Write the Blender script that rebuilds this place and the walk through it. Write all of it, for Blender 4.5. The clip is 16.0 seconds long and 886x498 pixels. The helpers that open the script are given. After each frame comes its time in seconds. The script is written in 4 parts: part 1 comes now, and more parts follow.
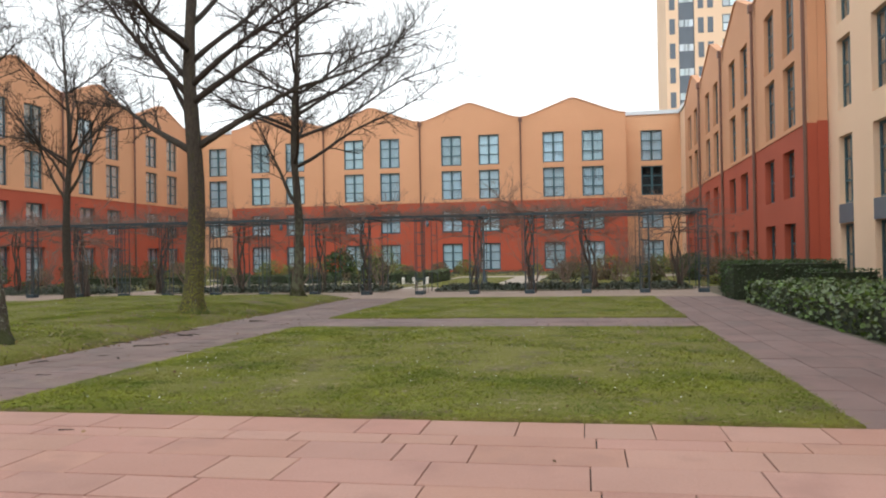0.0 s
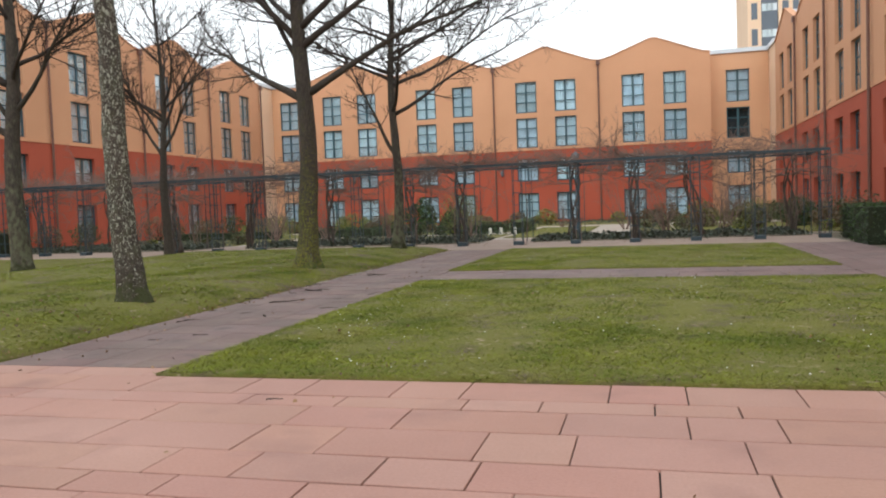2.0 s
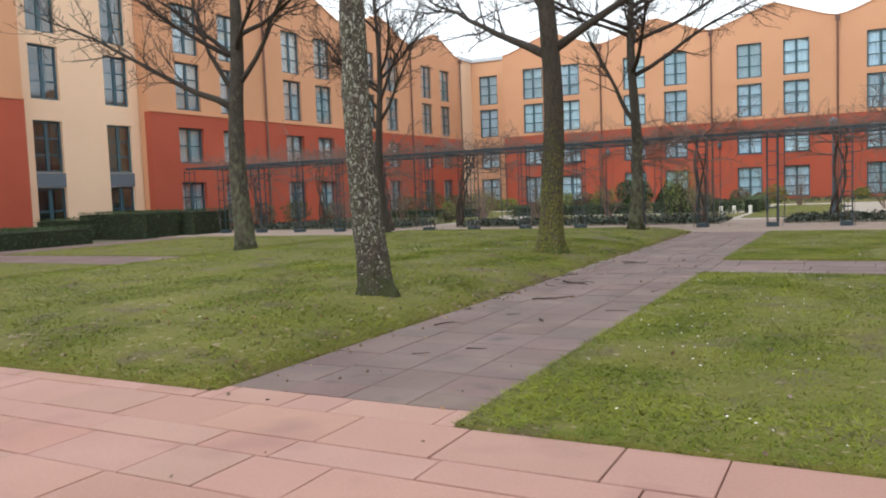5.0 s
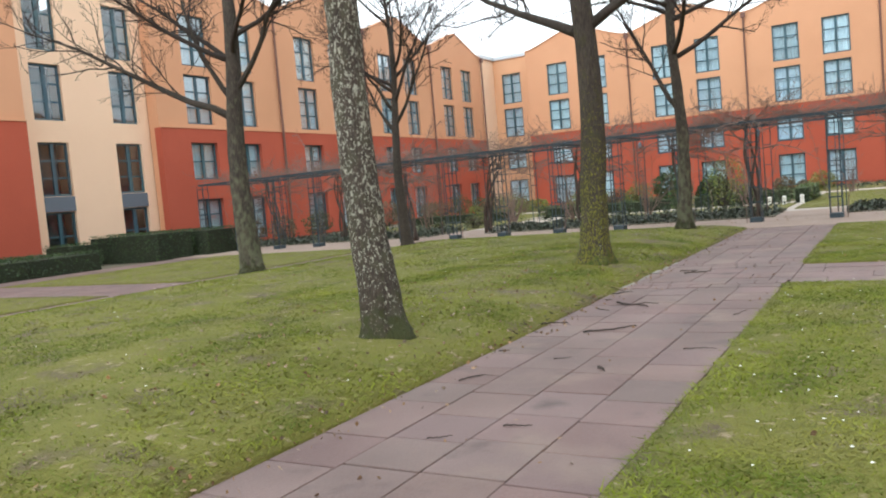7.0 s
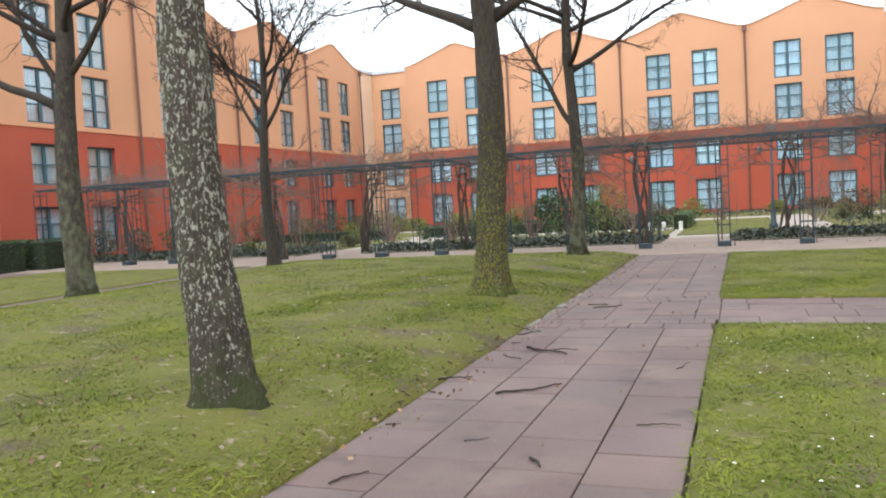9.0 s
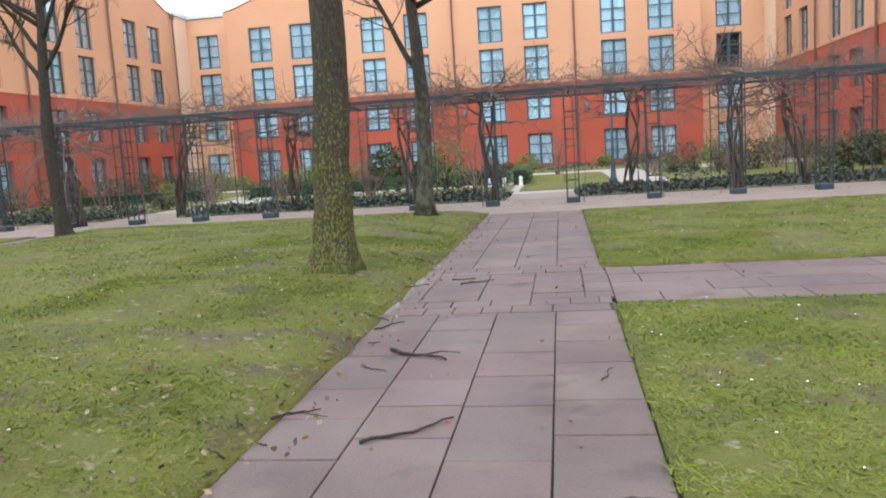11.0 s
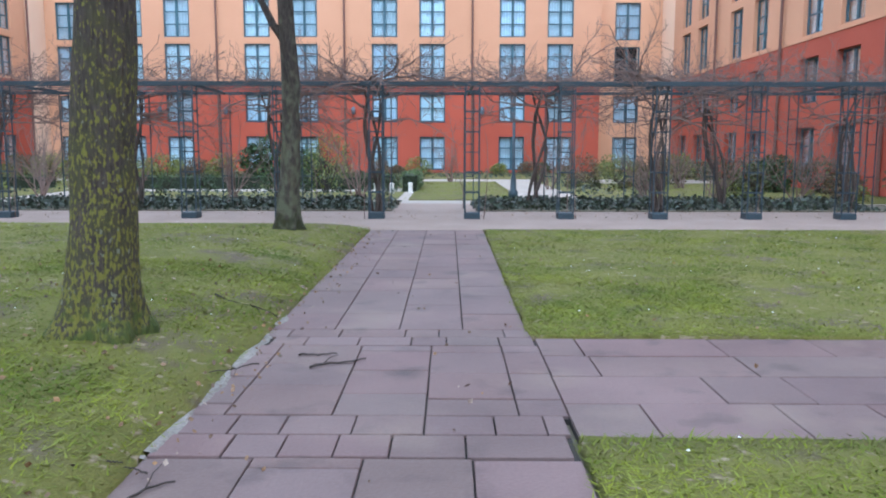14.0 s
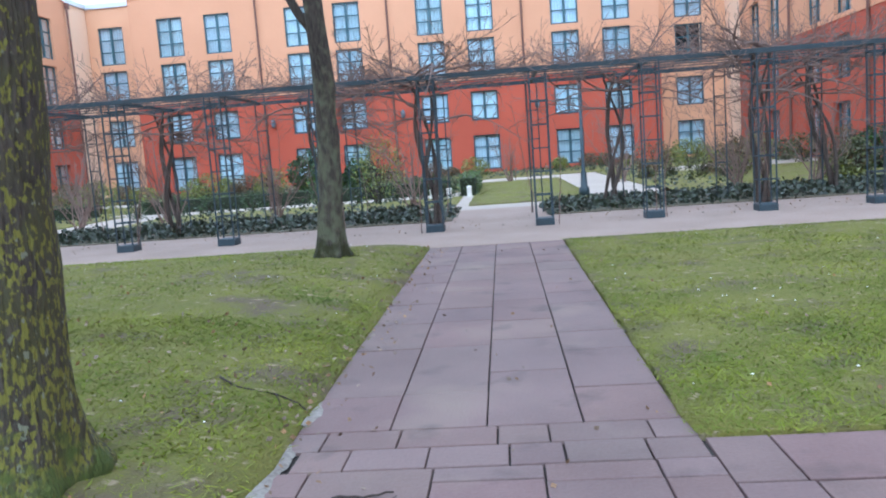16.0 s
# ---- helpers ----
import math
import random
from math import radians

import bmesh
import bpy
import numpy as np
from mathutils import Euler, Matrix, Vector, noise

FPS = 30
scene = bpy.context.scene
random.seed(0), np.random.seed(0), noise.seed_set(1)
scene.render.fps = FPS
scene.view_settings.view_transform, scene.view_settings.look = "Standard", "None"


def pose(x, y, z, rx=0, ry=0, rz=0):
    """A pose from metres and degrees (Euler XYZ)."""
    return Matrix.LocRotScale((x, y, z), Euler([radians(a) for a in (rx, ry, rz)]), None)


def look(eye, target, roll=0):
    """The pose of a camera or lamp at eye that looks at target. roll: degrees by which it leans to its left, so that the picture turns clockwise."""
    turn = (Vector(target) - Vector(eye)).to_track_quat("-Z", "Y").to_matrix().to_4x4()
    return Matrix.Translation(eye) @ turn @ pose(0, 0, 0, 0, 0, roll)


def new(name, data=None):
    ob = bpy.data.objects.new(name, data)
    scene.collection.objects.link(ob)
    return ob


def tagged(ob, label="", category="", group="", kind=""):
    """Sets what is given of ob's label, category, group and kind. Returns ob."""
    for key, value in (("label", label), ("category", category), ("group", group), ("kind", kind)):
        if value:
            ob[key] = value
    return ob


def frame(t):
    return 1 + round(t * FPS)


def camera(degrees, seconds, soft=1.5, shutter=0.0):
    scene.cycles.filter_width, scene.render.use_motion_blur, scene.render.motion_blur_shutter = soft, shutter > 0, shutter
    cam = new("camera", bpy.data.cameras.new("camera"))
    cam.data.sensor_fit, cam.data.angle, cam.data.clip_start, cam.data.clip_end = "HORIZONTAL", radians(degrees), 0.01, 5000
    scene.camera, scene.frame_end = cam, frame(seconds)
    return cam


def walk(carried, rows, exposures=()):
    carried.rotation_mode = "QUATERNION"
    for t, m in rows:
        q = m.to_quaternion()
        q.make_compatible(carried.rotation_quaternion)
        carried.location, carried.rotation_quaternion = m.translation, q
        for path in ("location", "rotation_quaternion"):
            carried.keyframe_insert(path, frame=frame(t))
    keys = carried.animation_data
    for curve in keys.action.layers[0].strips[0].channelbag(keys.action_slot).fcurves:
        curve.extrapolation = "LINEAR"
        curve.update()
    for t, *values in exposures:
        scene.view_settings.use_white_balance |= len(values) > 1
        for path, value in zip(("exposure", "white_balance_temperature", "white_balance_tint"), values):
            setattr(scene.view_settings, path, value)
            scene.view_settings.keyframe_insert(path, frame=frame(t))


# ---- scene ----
cam = camera(58.7, 16.0, soft=2.0)
PATH = [
    (0, (1.685, -2.653, 1.58), (1.332, -0.684, 1.597), -1.0),
    (0.5, (1.229, -2.431, 1.569), (0.945, -0.452, 1.559), -0.9),
    (1, (0.763, -2.278, 1.551), (0.51, -0.294, 1.522), -0.6),
    (1.5, (0.316, -2.133, 1.536), (-0.074, -0.172, 1.489), -3.0),
    (2, (-0.078, -1.962, 1.551), (-0.578, -0.029, 1.449), -2.1),
    (2.5, (-0.468, -1.774, 1.567), (-1.089, 0.123, 1.431), -0.6),
    (3, (-0.858, -1.495, 1.582), (-1.568, 0.367, 1.422), -2.4),
    (3.5, (-1.252, -1.141, 1.592), (-2.025, 0.7, 1.462), -3.9),
    (4, (-1.666, -0.729, 1.583), (-2.539, 1.066, 1.459), -3.3),
    (6.5, (-3.196, 1.706, 1.636), (-4.156, 3.454, 1.479), -2.2),
    (7, (-3.405, 2.258, 1.667), (-4.406, 3.985, 1.536), -5.0),
    (7.5, (-3.702, 2.809, 1.641), (-4.727, 4.525, 1.565), -1.9),
    (8, (-3.947, 3.28, 1.629), (-4.968, 4.997, 1.534), -3.0),
    (8.5, (-4.125, 3.722, 1.673), (-4.872, 5.572, 1.536), -3.4),
    (9, (-4.496, 4.23, 1.645), (-5.207, 6.096, 1.537), -3.2),
    (9.5, (-4.77, 4.792, 1.639), (-5.319, 6.708, 1.474), -4.7),
    (12, (-5.455, 7.689, 1.621), (-5.636, 9.663, 1.356), -2.0),
    (12.5, (-5.351, 8.374, 1.656), (-5.438, 10.352, 1.376), -0.9),
    (13, (-5.445, 8.875, 1.611), (-5.53, 10.856, 1.353), 2.2),
    (13.5, (-5.431, 9.435, 1.612), (-5.419, 11.416, 1.336), -0.3),
    (14, (-5.561, 10.159, 1.621), (-5.575, 12.143, 1.374), 0.1),
    (14.5, (-5.674, 10.728, 1.663), (-5.714, 12.712, 1.416), -1.5),
    (15, (-5.738, 11.386, 1.67), (-5.73, 13.368, 1.399), -2.9),
    (15.5, (-5.802, 12.002, 1.65), (-5.963, 13.98, 1.397), -2.9),
    (16, (-5.818, 12.641, 1.651), (-5.981, 14.619, 1.408), -4.2),
]
walk(cam, [(t, look(eye, target, roll)) for t, eye, target, roll in PATH],
     [(0, 0.64, 6250, 6), (4, 0.72, 6050, 6), (6.5, 1.04, 6000, 4), (9.5, 1.24, 5800, 4), (12, 1.22, 5350, 6), (14, 1.18, 4880, 7), (16, 1.3, 4820, 6)])

# ---- world, sun ----
world = bpy.data.worlds.new("overcast_sky")
scene.world = world
world.use_nodes = True
wn, wl = world.node_tree.nodes, world.node_tree.links
sky = wn.new("ShaderNodeTexSky")
sky.sky_type = "NISHITA"
sky.sun_disc = False
SUN_ELEV, SUN_AZ = radians(48), radians(178)
sky.sun_elevation, sky.sun_rotation = SUN_ELEV, SUN_AZ
sky.air_density, sky.dust_density = 2.0, 1.5
hue = wn.new("ShaderNodeHueSaturation")
hue.inputs["Saturation"].default_value = 0.03
wl.new(sky.outputs[0], hue.inputs["Color"])
cloud = wn.new("ShaderNodeMix")
cloud.data_type = "RGBA"
cloud.inputs[0].default_value = 0.5
cloud.inputs[7].default_value = (7.0, 7.0, 7.1, 1)     # even cloud cover over the clear sky's gradient
wl.new(hue.outputs[0], cloud.inputs[6])
wl.new(cloud.outputs[2], wn["Background"].inputs[0])
wn["Background"].inputs[1].default_value = 0.15
sun_data = bpy.data.lights.new("sun", "SUN")
sun_data.energy, sun_data.angle, sun_data.color = 0.32, radians(35), (1.0, 0.97, 0.92)
sun = new("sun", sun_data)
sun_dir = Vector((math.sin(SUN_AZ) * math.cos(SUN_ELEV), math.cos(SUN_AZ) * math.cos(SUN_ELEV), math.sin(SUN_ELEV)))
sun.matrix_world = look(sun_dir * 60, (0, 0, 0))


# ---- materials ----
def material(name, dark, light, scale=4.0, rough=0.8, bump=0.3, fine=60.0, metal=0.0, spread=0.0, islands=0.0, large=0.35, stops=(0.3, 0.7), spec=0.5, stretch=None):
    m = bpy.data.materials.new(name)
    m.use_nodes = True
    n, l = m.node_tree.nodes, m.node_tree.links
    b = n["Principled BSDF"]
    b.inputs["Roughness"].default_value, b.inputs["Metallic"].default_value = rough, metal
    b.inputs["Specular IOR Level"].default_value = spec
    geo = n.new("ShaderNodeNewGeometry")
    broad, grain = n.new("ShaderNodeTexNoise"), n.new("ShaderNodeTexNoise")
    for tex, s, d in ((broad, scale * 0.25, 4.0), (grain, fine, 6.0)):
        tex.inputs["Scale"].default_value, tex.inputs["Detail"].default_value = s, d
        if stretch:
            mp = n.new("ShaderNodeMapping")
            mp.inputs["Scale"].default_value = stretch
            l.new(geo.outputs["Position"], mp.inputs["Vector"])
            l.new(mp.outputs[0], tex.inputs["Vector"])
        else:
            l.new(geo.outputs["Position"], tex.inputs["Vector"])
    mix = n.new("ShaderNodeMix")
    mix.inputs[0].default_value = 1 - large
    l.new(broad.outputs["Fac"], mix.inputs[2])
    l.new(grain.outputs["Fac"], mix.inputs[3])
    ramp = n.new("ShaderNodeValToRGB")
    ramp.color_ramp.elements[0].position, ramp.color_ramp.elements[1].position = stops
    ramp.color_ramp.elements[0].color, ramp.color_ramp.elements[1].color = (*dark, 1), (*light, 1)
    l.new(mix.outputs[0], ramp.inputs[0])
    out = ramp.outputs[0]
    if spread or islands:
        info = n.new("ShaderNodeObjectInfo")
        src = info.outputs["Random"] if spread else geo.outputs["Random Per Island"]
        rng = n.new("ShaderNodeMapRange")
        a = spread or islands
        rng.inputs[3].default_value, rng.inputs[4].default_value = 1 - a, 1 + a
        l.new(src, rng.inputs[0])
        h = n.new("ShaderNodeHueSaturation")
        l.new(rng.outputs[0], h.inputs["Value"])
        times, part_of, sat = n.new("ShaderNodeMath"), n.new("ShaderNodeMath"), n.new("ShaderNodeMapRange")
        times.operation, part_of.operation = "MULTIPLY", "FRACT"
        times.inputs[1].default_value = 7.31
        sat.inputs[3].default_value, sat.inputs[4].default_value = 1 - 0.9 * a, 1 + 1.1 * a
        l.new(src, times.inputs[0])
        l.new(times.outputs[0], part_of.inputs[0])
        l.new(part_of.outputs[0], sat.inputs[0])
        l.new(sat.outputs[0], h.inputs["Saturation"])
        if spread:
            more, rest, tone = n.new("ShaderNodeMath"), n.new("ShaderNodeMath"), n.new("ShaderNodeMapRange")
            more.operation, rest.operation = "MULTIPLY", "FRACT"
            more.inputs[1].default_value = 13.7
            tone.inputs[3].default_value, tone.inputs[4].default_value = 0.5 - 0.03 * a, 0.5 + 0.2 * a
            l.new(src, more.inputs[0])
            l.new(more.outputs[0], rest.inputs[0])
            l.new(rest.outputs[0], tone.inputs[0])
            l.new(tone.outputs[0], h.inputs["Hue"])
        l.new(out, h.inputs["Color"])
        out = h.outputs[0]
    l.new(out, b.inputs["Base Color"])
    if bump:
        bp = n.new("ShaderNodeBump")
        bp.inputs["Strength"].default_value, bp.inputs["Distance"].default_value = min(bump, 1), 0.05 if stretch else 0.02
        l.new(grain.outputs["Fac"], bp.inputs["Height"])
        l.new(bp.outputs[0], b.inputs["Normal"])
    return m


def glass_material(name):
    m = bpy.data.materials.new(name)
    m.use_nodes = True
    n, l = m.node_tree.nodes, m.node_tree.links
    n.remove(n["Principled BSDF"])
    clear, gloss, fres, mix = (n.new("ShaderNodeBsdfTransparent"), n.new("ShaderNodeBsdfGlossy"), n.new("ShaderNodeLayerWeight"), n.new("ShaderNodeMixShader"))
    clear.inputs[0].default_value = (0.93, 0.98, 1.0, 1)
    gloss.inputs["Roughness"].default_value = 0.03
    fres.inputs[0].default_value = 0.22
    l.new(fres.outputs[1], mix.inputs[0])
    l.new(clear.outputs[0], mix.inputs[1])
    l.new(gloss.outputs[0], mix.inputs[2])
    l.new(mix.outputs[0], n["Material Output"].inputs[0])
    return m


RED = material("red_render", (0.36, 0.07, 0.036), (0.45, 0.095, 0.05), 1.2, 0.85, 0.12, 25, large=0.6)
ORANGE = material("orange_render", (0.56, 0.285, 0.155), (0.65, 0.34, 0.192), 1.0, 0.85, 0.12, 25, large=0.6)
CREAM = material("cream_render", (0.78, 0.545, 0.37), (0.85, 0.615, 0.43), 1.0, 0.85, 0.12, 25, large=0.6)
OCHRE = material("ochre_render", (0.60, 0.33, 0.185), (0.69, 0.39, 0.225), 1.0, 0.85, 0.12, 25, large=0.6)
ZINC = material("zinc_roof", (0.50, 0.53, 0.56), (0.62, 0.65, 0.68), 1.0, 0.45, 0.05, 30, metal=0.3)
PIPE = material("brown_pipe", (0.13, 0.06, 0.045), (0.18, 0.085, 0.06), 3, 0.6, 0.1)
TEAL = material("teal_frame_paint", (0.035, 0.085, 0.105), (0.055, 0.12, 0.145), 3, 0.5, 0.05, spread=0.1)
SLATE = material("slate_grey_panel", (0.10, 0.12, 0.15), (0.14, 0.165, 0.20), 3, 0.5, 0.05)
IRON = material("painted_iron", (0.022, 0.038, 0.048), (0.043, 0.068, 0.085), 6, 0.55, 0.2, 40)
CURTAIN = material("sheer_curtain", (0.54, 0.64, 0.68), (0.70, 0.77, 0.79), 3, 0.9, 0.1, 8, spread=0.2)
ROOM_SHADE = material("unlit_room_shade", (0.02, 0.022, 0.025), (0.05, 0.055, 0.06), 2, 0.9, 0)
GLASS = glass_material("window_glass")
PLAZA = material("red_sandstone_flags", (0.355, 0.195, 0.16), (0.455, 0.262, 0.218), 2.5, 0.85, 0.2, 45, spread=0.05, large=0.6)
PLAZA_FAR = material("red_sandstone_flags_joined", (0.355, 0.195, 0.16), (0.455, 0.262, 0.218), 2.5, 0.85, 0.2, 45, islands=0.05, large=0.6)
FLAG = material("brown_sandstone_flags", (0.13, 0.084, 0.079), (0.21, 0.143, 0.133), 3.5, 0.7, 0.3, 45, spread=0.085, large=0.7)
FLAG_FAR = material("brown_sandstone_flags_joined", (0.13, 0.084, 0.079), (0.21, 0.143, 0.133), 3.5, 0.7, 0.3, 45, islands=0.08, large=0.7)
JOINT = material("dark_joint_soil", (0.02, 0.017, 0.014), (0.05, 0.042, 0.036), 6, 0.95, 0.4)
GRAVEL = material("pinkish_gravel", (0.25, 0.185, 0.15), (0.38, 0.295, 0.245), 3, 0.95, 0.5, 30, large=0.5)
SAND = material("washed_sand", (0.15, 0.13, 0.11), (0.36, 0.33, 0.29), 8, 0.95, 0.6, 30, large=0.4)
PALE = material("pale_gravel", (0.33, 0.285, 0.235), (0.46, 0.40, 0.34), 3, 0.95, 0.5, 40)
SOIL = material("lawn_soil_moss", (0.105, 0.108, 0.017), (0.18, 0.172, 0.032), 6, 0.95, 0.9, 45, large=0.5)
EARTH = material("ground_earth", (0.10, 0.09, 0.06), (0.17, 0.15, 0.10), 0.6, 0.95, 0.4, 12)
BLADE = material("grass_blades", (0.105, 0.138, 0.015), (0.235, 0.26, 0.036), 4.5, 0.8, 0, 6, islands=0.09, large=0.75, stops=(0.36, 0.64), spec=0.2)
BARK = material("grey_brown_bark", (0.028, 0.022, 0.018), (0.085, 0.07, 0.055), 12, 0.95, 1.0, 40, large=0.3, stretch=(1, 1, 0.22))
TWIG = material("dark_twig_bark", (0.028, 0.021, 0.018), (0.06, 0.046, 0.038), 10, 0.95, 0.2)
VINE = material("vine_twig_bark", (0.14, 0.095, 0.08), (0.25, 0.18, 0.15), 10, 0.95, 0.2)
VINE_BARK = material("climber_bark", (0.05, 0.04, 0.033), (0.12, 0.095, 0.078), 10, 0.95, 0.5, 30)
IVY = material("ivy_leaves", (0.026, 0.038, 0.024), (0.07, 0.085, 0.055), 5, 0.45, 0, 9, islands=0.35)
HEDGE = material("hedge_leaves", (0.02, 0.04, 0.014), (0.06, 0.10, 0.03), 4, 0.6, 0, 9, islands=0.4)
LAUREL = material("shrub_leaves", (0.05, 0.082, 0.026), (0.13, 0.18, 0.065), 4, 0.5, 0, 9, islands=0.4)
OLIVE = material("olive_shrub_leaves", (0.045, 0.055, 0.022), (0.12, 0.125, 0.05), 4, 0.7, 0, 9, islands=0.35)
YELLOWISH = material("fresh_shrub_leaves", (0.11, 0.13, 0.03), (0.22, 0.24, 0.06), 4, 0.6, 0, 9, islands=0.3)
RUSTY = material("dry_shrub_leaves", (0.10, 0.072, 0.042), (0.19, 0.145, 0.085), 4, 0.8, 0, 9, islands=0.35)
# near-black colour for the shade inside hedges
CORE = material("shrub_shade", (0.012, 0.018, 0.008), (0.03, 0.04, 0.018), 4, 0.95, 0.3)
WHITE = material("white_stone", (0.70, 0.68, 0.62), (0.82, 0.80, 0.75), 4, 0.8, 0.2)
PETAL = material("white_petals", (0.70, 0.70, 0.66), (0.82, 0.82, 0.78), 4, 0.8, 0)
DEADLEAF = material("dead_leaves", (0.14, 0.085, 0.05), (0.36, 0.27, 0.19), 6, 0.9, 0.1, islands=0.4)


def patchy(m, colour, scale, lo, hi, seed=0.0, zone=None, squash=(1, 1, 1)):
    """Lays patches of another colour over a material; zone (z low, z high, gain low, gain high) thins them out with height."""
    n, l = m.node_tree.nodes, m.node_tree.links
    base = n["Principled BSDF"].inputs["Base Color"]
    old = base.links[0].from_socket
    geo, mp, tex, edge, mix = n.new("ShaderNodeNewGeometry"), n.new("ShaderNodeMapping"), n.new("ShaderNodeTexNoise"), n.new("ShaderNodeMapRange"), n.new("ShaderNodeMix")
    mix.data_type = "RGBA"
    mp.inputs["Scale"].default_value, mp.inputs["Location"].default_value = squash, (seed, seed * 1.7, 0)
    tex.inputs["Scale"].default_value, tex.inputs["Detail"].default_value = scale, 4
    l.new(geo.outputs["Position"], mp.inputs["Vector"])
    l.new(mp.outputs[0], tex.inputs["Vector"])
    fac = tex.outputs["Fac"]
    if zone:
        xyz, gain, add = n.new("ShaderNodeSeparateXYZ"), n.new("ShaderNodeMapRange"), n.new("ShaderNodeMath")
        l.new(geo.outputs["Position"], xyz.inputs[0])
        for k in range(4):
            gain.inputs[k + 1].default_value = zone[k]
        l.new(xyz.outputs[2], gain.inputs[0])
        l.new(gain.outputs[0], add.inputs[0])
        l.new(fac, add.inputs[1])
        fac = add.outputs[0]
    edge.inputs[1].default_value, edge.inputs[2].default_value = lo, hi
    l.new(fac, edge.inputs[0])
    l.new(edge.outputs[0], mix.inputs[0])
    l.new(old, mix.inputs[6])
    mix.inputs[7].default_value = (*colour, 1)
    l.new(mix.outputs[2], base)
    return m


def bark(name):
    return material(name, (0.024, 0.019, 0.015), (0.095, 0.078, 0.062), 14, 0.95, 1.0, 40, large=0.3, stretch=(1, 1, 0.22))


MOSSY = patchy(bark("bark_with_yellow_moss"), (0.066, 0.063, 0.026), 5, 0.40, 0.64, 2, (0.3, 4.0, 0.08, -0.16))
patchy(MOSSY, (0.175, 0.17, 0.028), 40, 0.505, 0.58, 5, (0.2, 4.0, 0.05, -0.15), (1, 1, 0.5))
patchy(MOSSY, (0.18, 0.19, 0.13), 22, 0.66, 0.70, 9, (0.5, 4, 0.03, -0.08), (1, 1, 0.6))
patchy(MOSSY, (0.075, 0.10, 0.018), 7, 0.5, 0.66, 3, (0.2, 0.75, 0.17, -0.3))
GREYGREEN = patchy(bark("bark_with_grey_green_algae"), (0.125, 0.13, 0.08), 9, 0.40, 0.62, 4, (0.3, 4.5, 0.07, -0.16), (1, 1, 0.6))
patchy(GREYGREEN, (0.04, 0.042, 0.015), 6, 0.45, 0.62, 7, (0.2, 0.8, 0.18, -0.3))
LICHEN = patchy(bark("bark_with_pale_lichen"), (0.08, 0.08, 0.05), 7, 0.48, 0.70, 1, None, (1, 1, 0.6))
patchy(LICHEN, (0.36, 0.37, 0.30), 21, 0.60, 0.635, 6, (0.2, 1.5, -0.07, 0.015), (1, 1, 0.6))
patchy(LICHEN, (0.30, 0.31, 0.25), 46, 0.59, 0.63, 8, (0.2, 1.3, -0.03, 0.02), (1, 1, 0.6))
patchy(LICHEN, (0.045, 0.052, 0.016), 8, 0.46, 0.64, 3, (0.2, 0.9, 0.26, -0.25))

# lawn: straw-coloured and mossy stretches, worn soil
patchy(BLADE, (0.20, 0.185, 0.055), 0.55, 0.53, 0.78, 3)
patchy(BLADE, (0.09, 0.132, 0.016), 0.8, 0.54, 0.74, 11)
patchy(SOIL, (0.115, 0.088, 0.052), 1.6, 0.52, 0.68, 5)
patchy(SOIL, (0.30, 0.24, 0.15), 9, 0.60, 0.70, 8)
patchy(FLAG, (0.23, 0.175, 0.14), 1.0, 0.56, 0.8, 4)
patchy(FLAG, (0.075, 0.055, 0.05), 2.1, 0.58, 0.8, 9)
patchy(FLAG_FAR, (0.075, 0.055, 0.05), 2.1, 0.58, 0.8, 9)
patchy(PLAZA, (0.30, 0.17, 0.145), 1.1, 0.55, 0.8, 2)
patchy(PLAZA_FAR, (0.30, 0.17, 0.145), 1.1, 0.55, 0.8, 2)


# ---- mesh helpers ----
def mesh_of(name, verts, faces, mat):
    me = bpy.data.meshes.new(name)
    me.from_pydata(verts, [], faces)
    me.materials.append(mat)
    return me


def child(name, me, parent, label="", m=None, kind=""):
    ob = new(name, me)
    ob.parent = parent
    if m is not None:
        ob.matrix_local = m
    return tagged(ob, label, kind=kind)


def top(name, me, label, category, m=None, group="", kind=""):
    ob = new(name, me)
    if m is not None:
        ob.matrix_world = m
    return tagged(ob, label, category, group, kind)


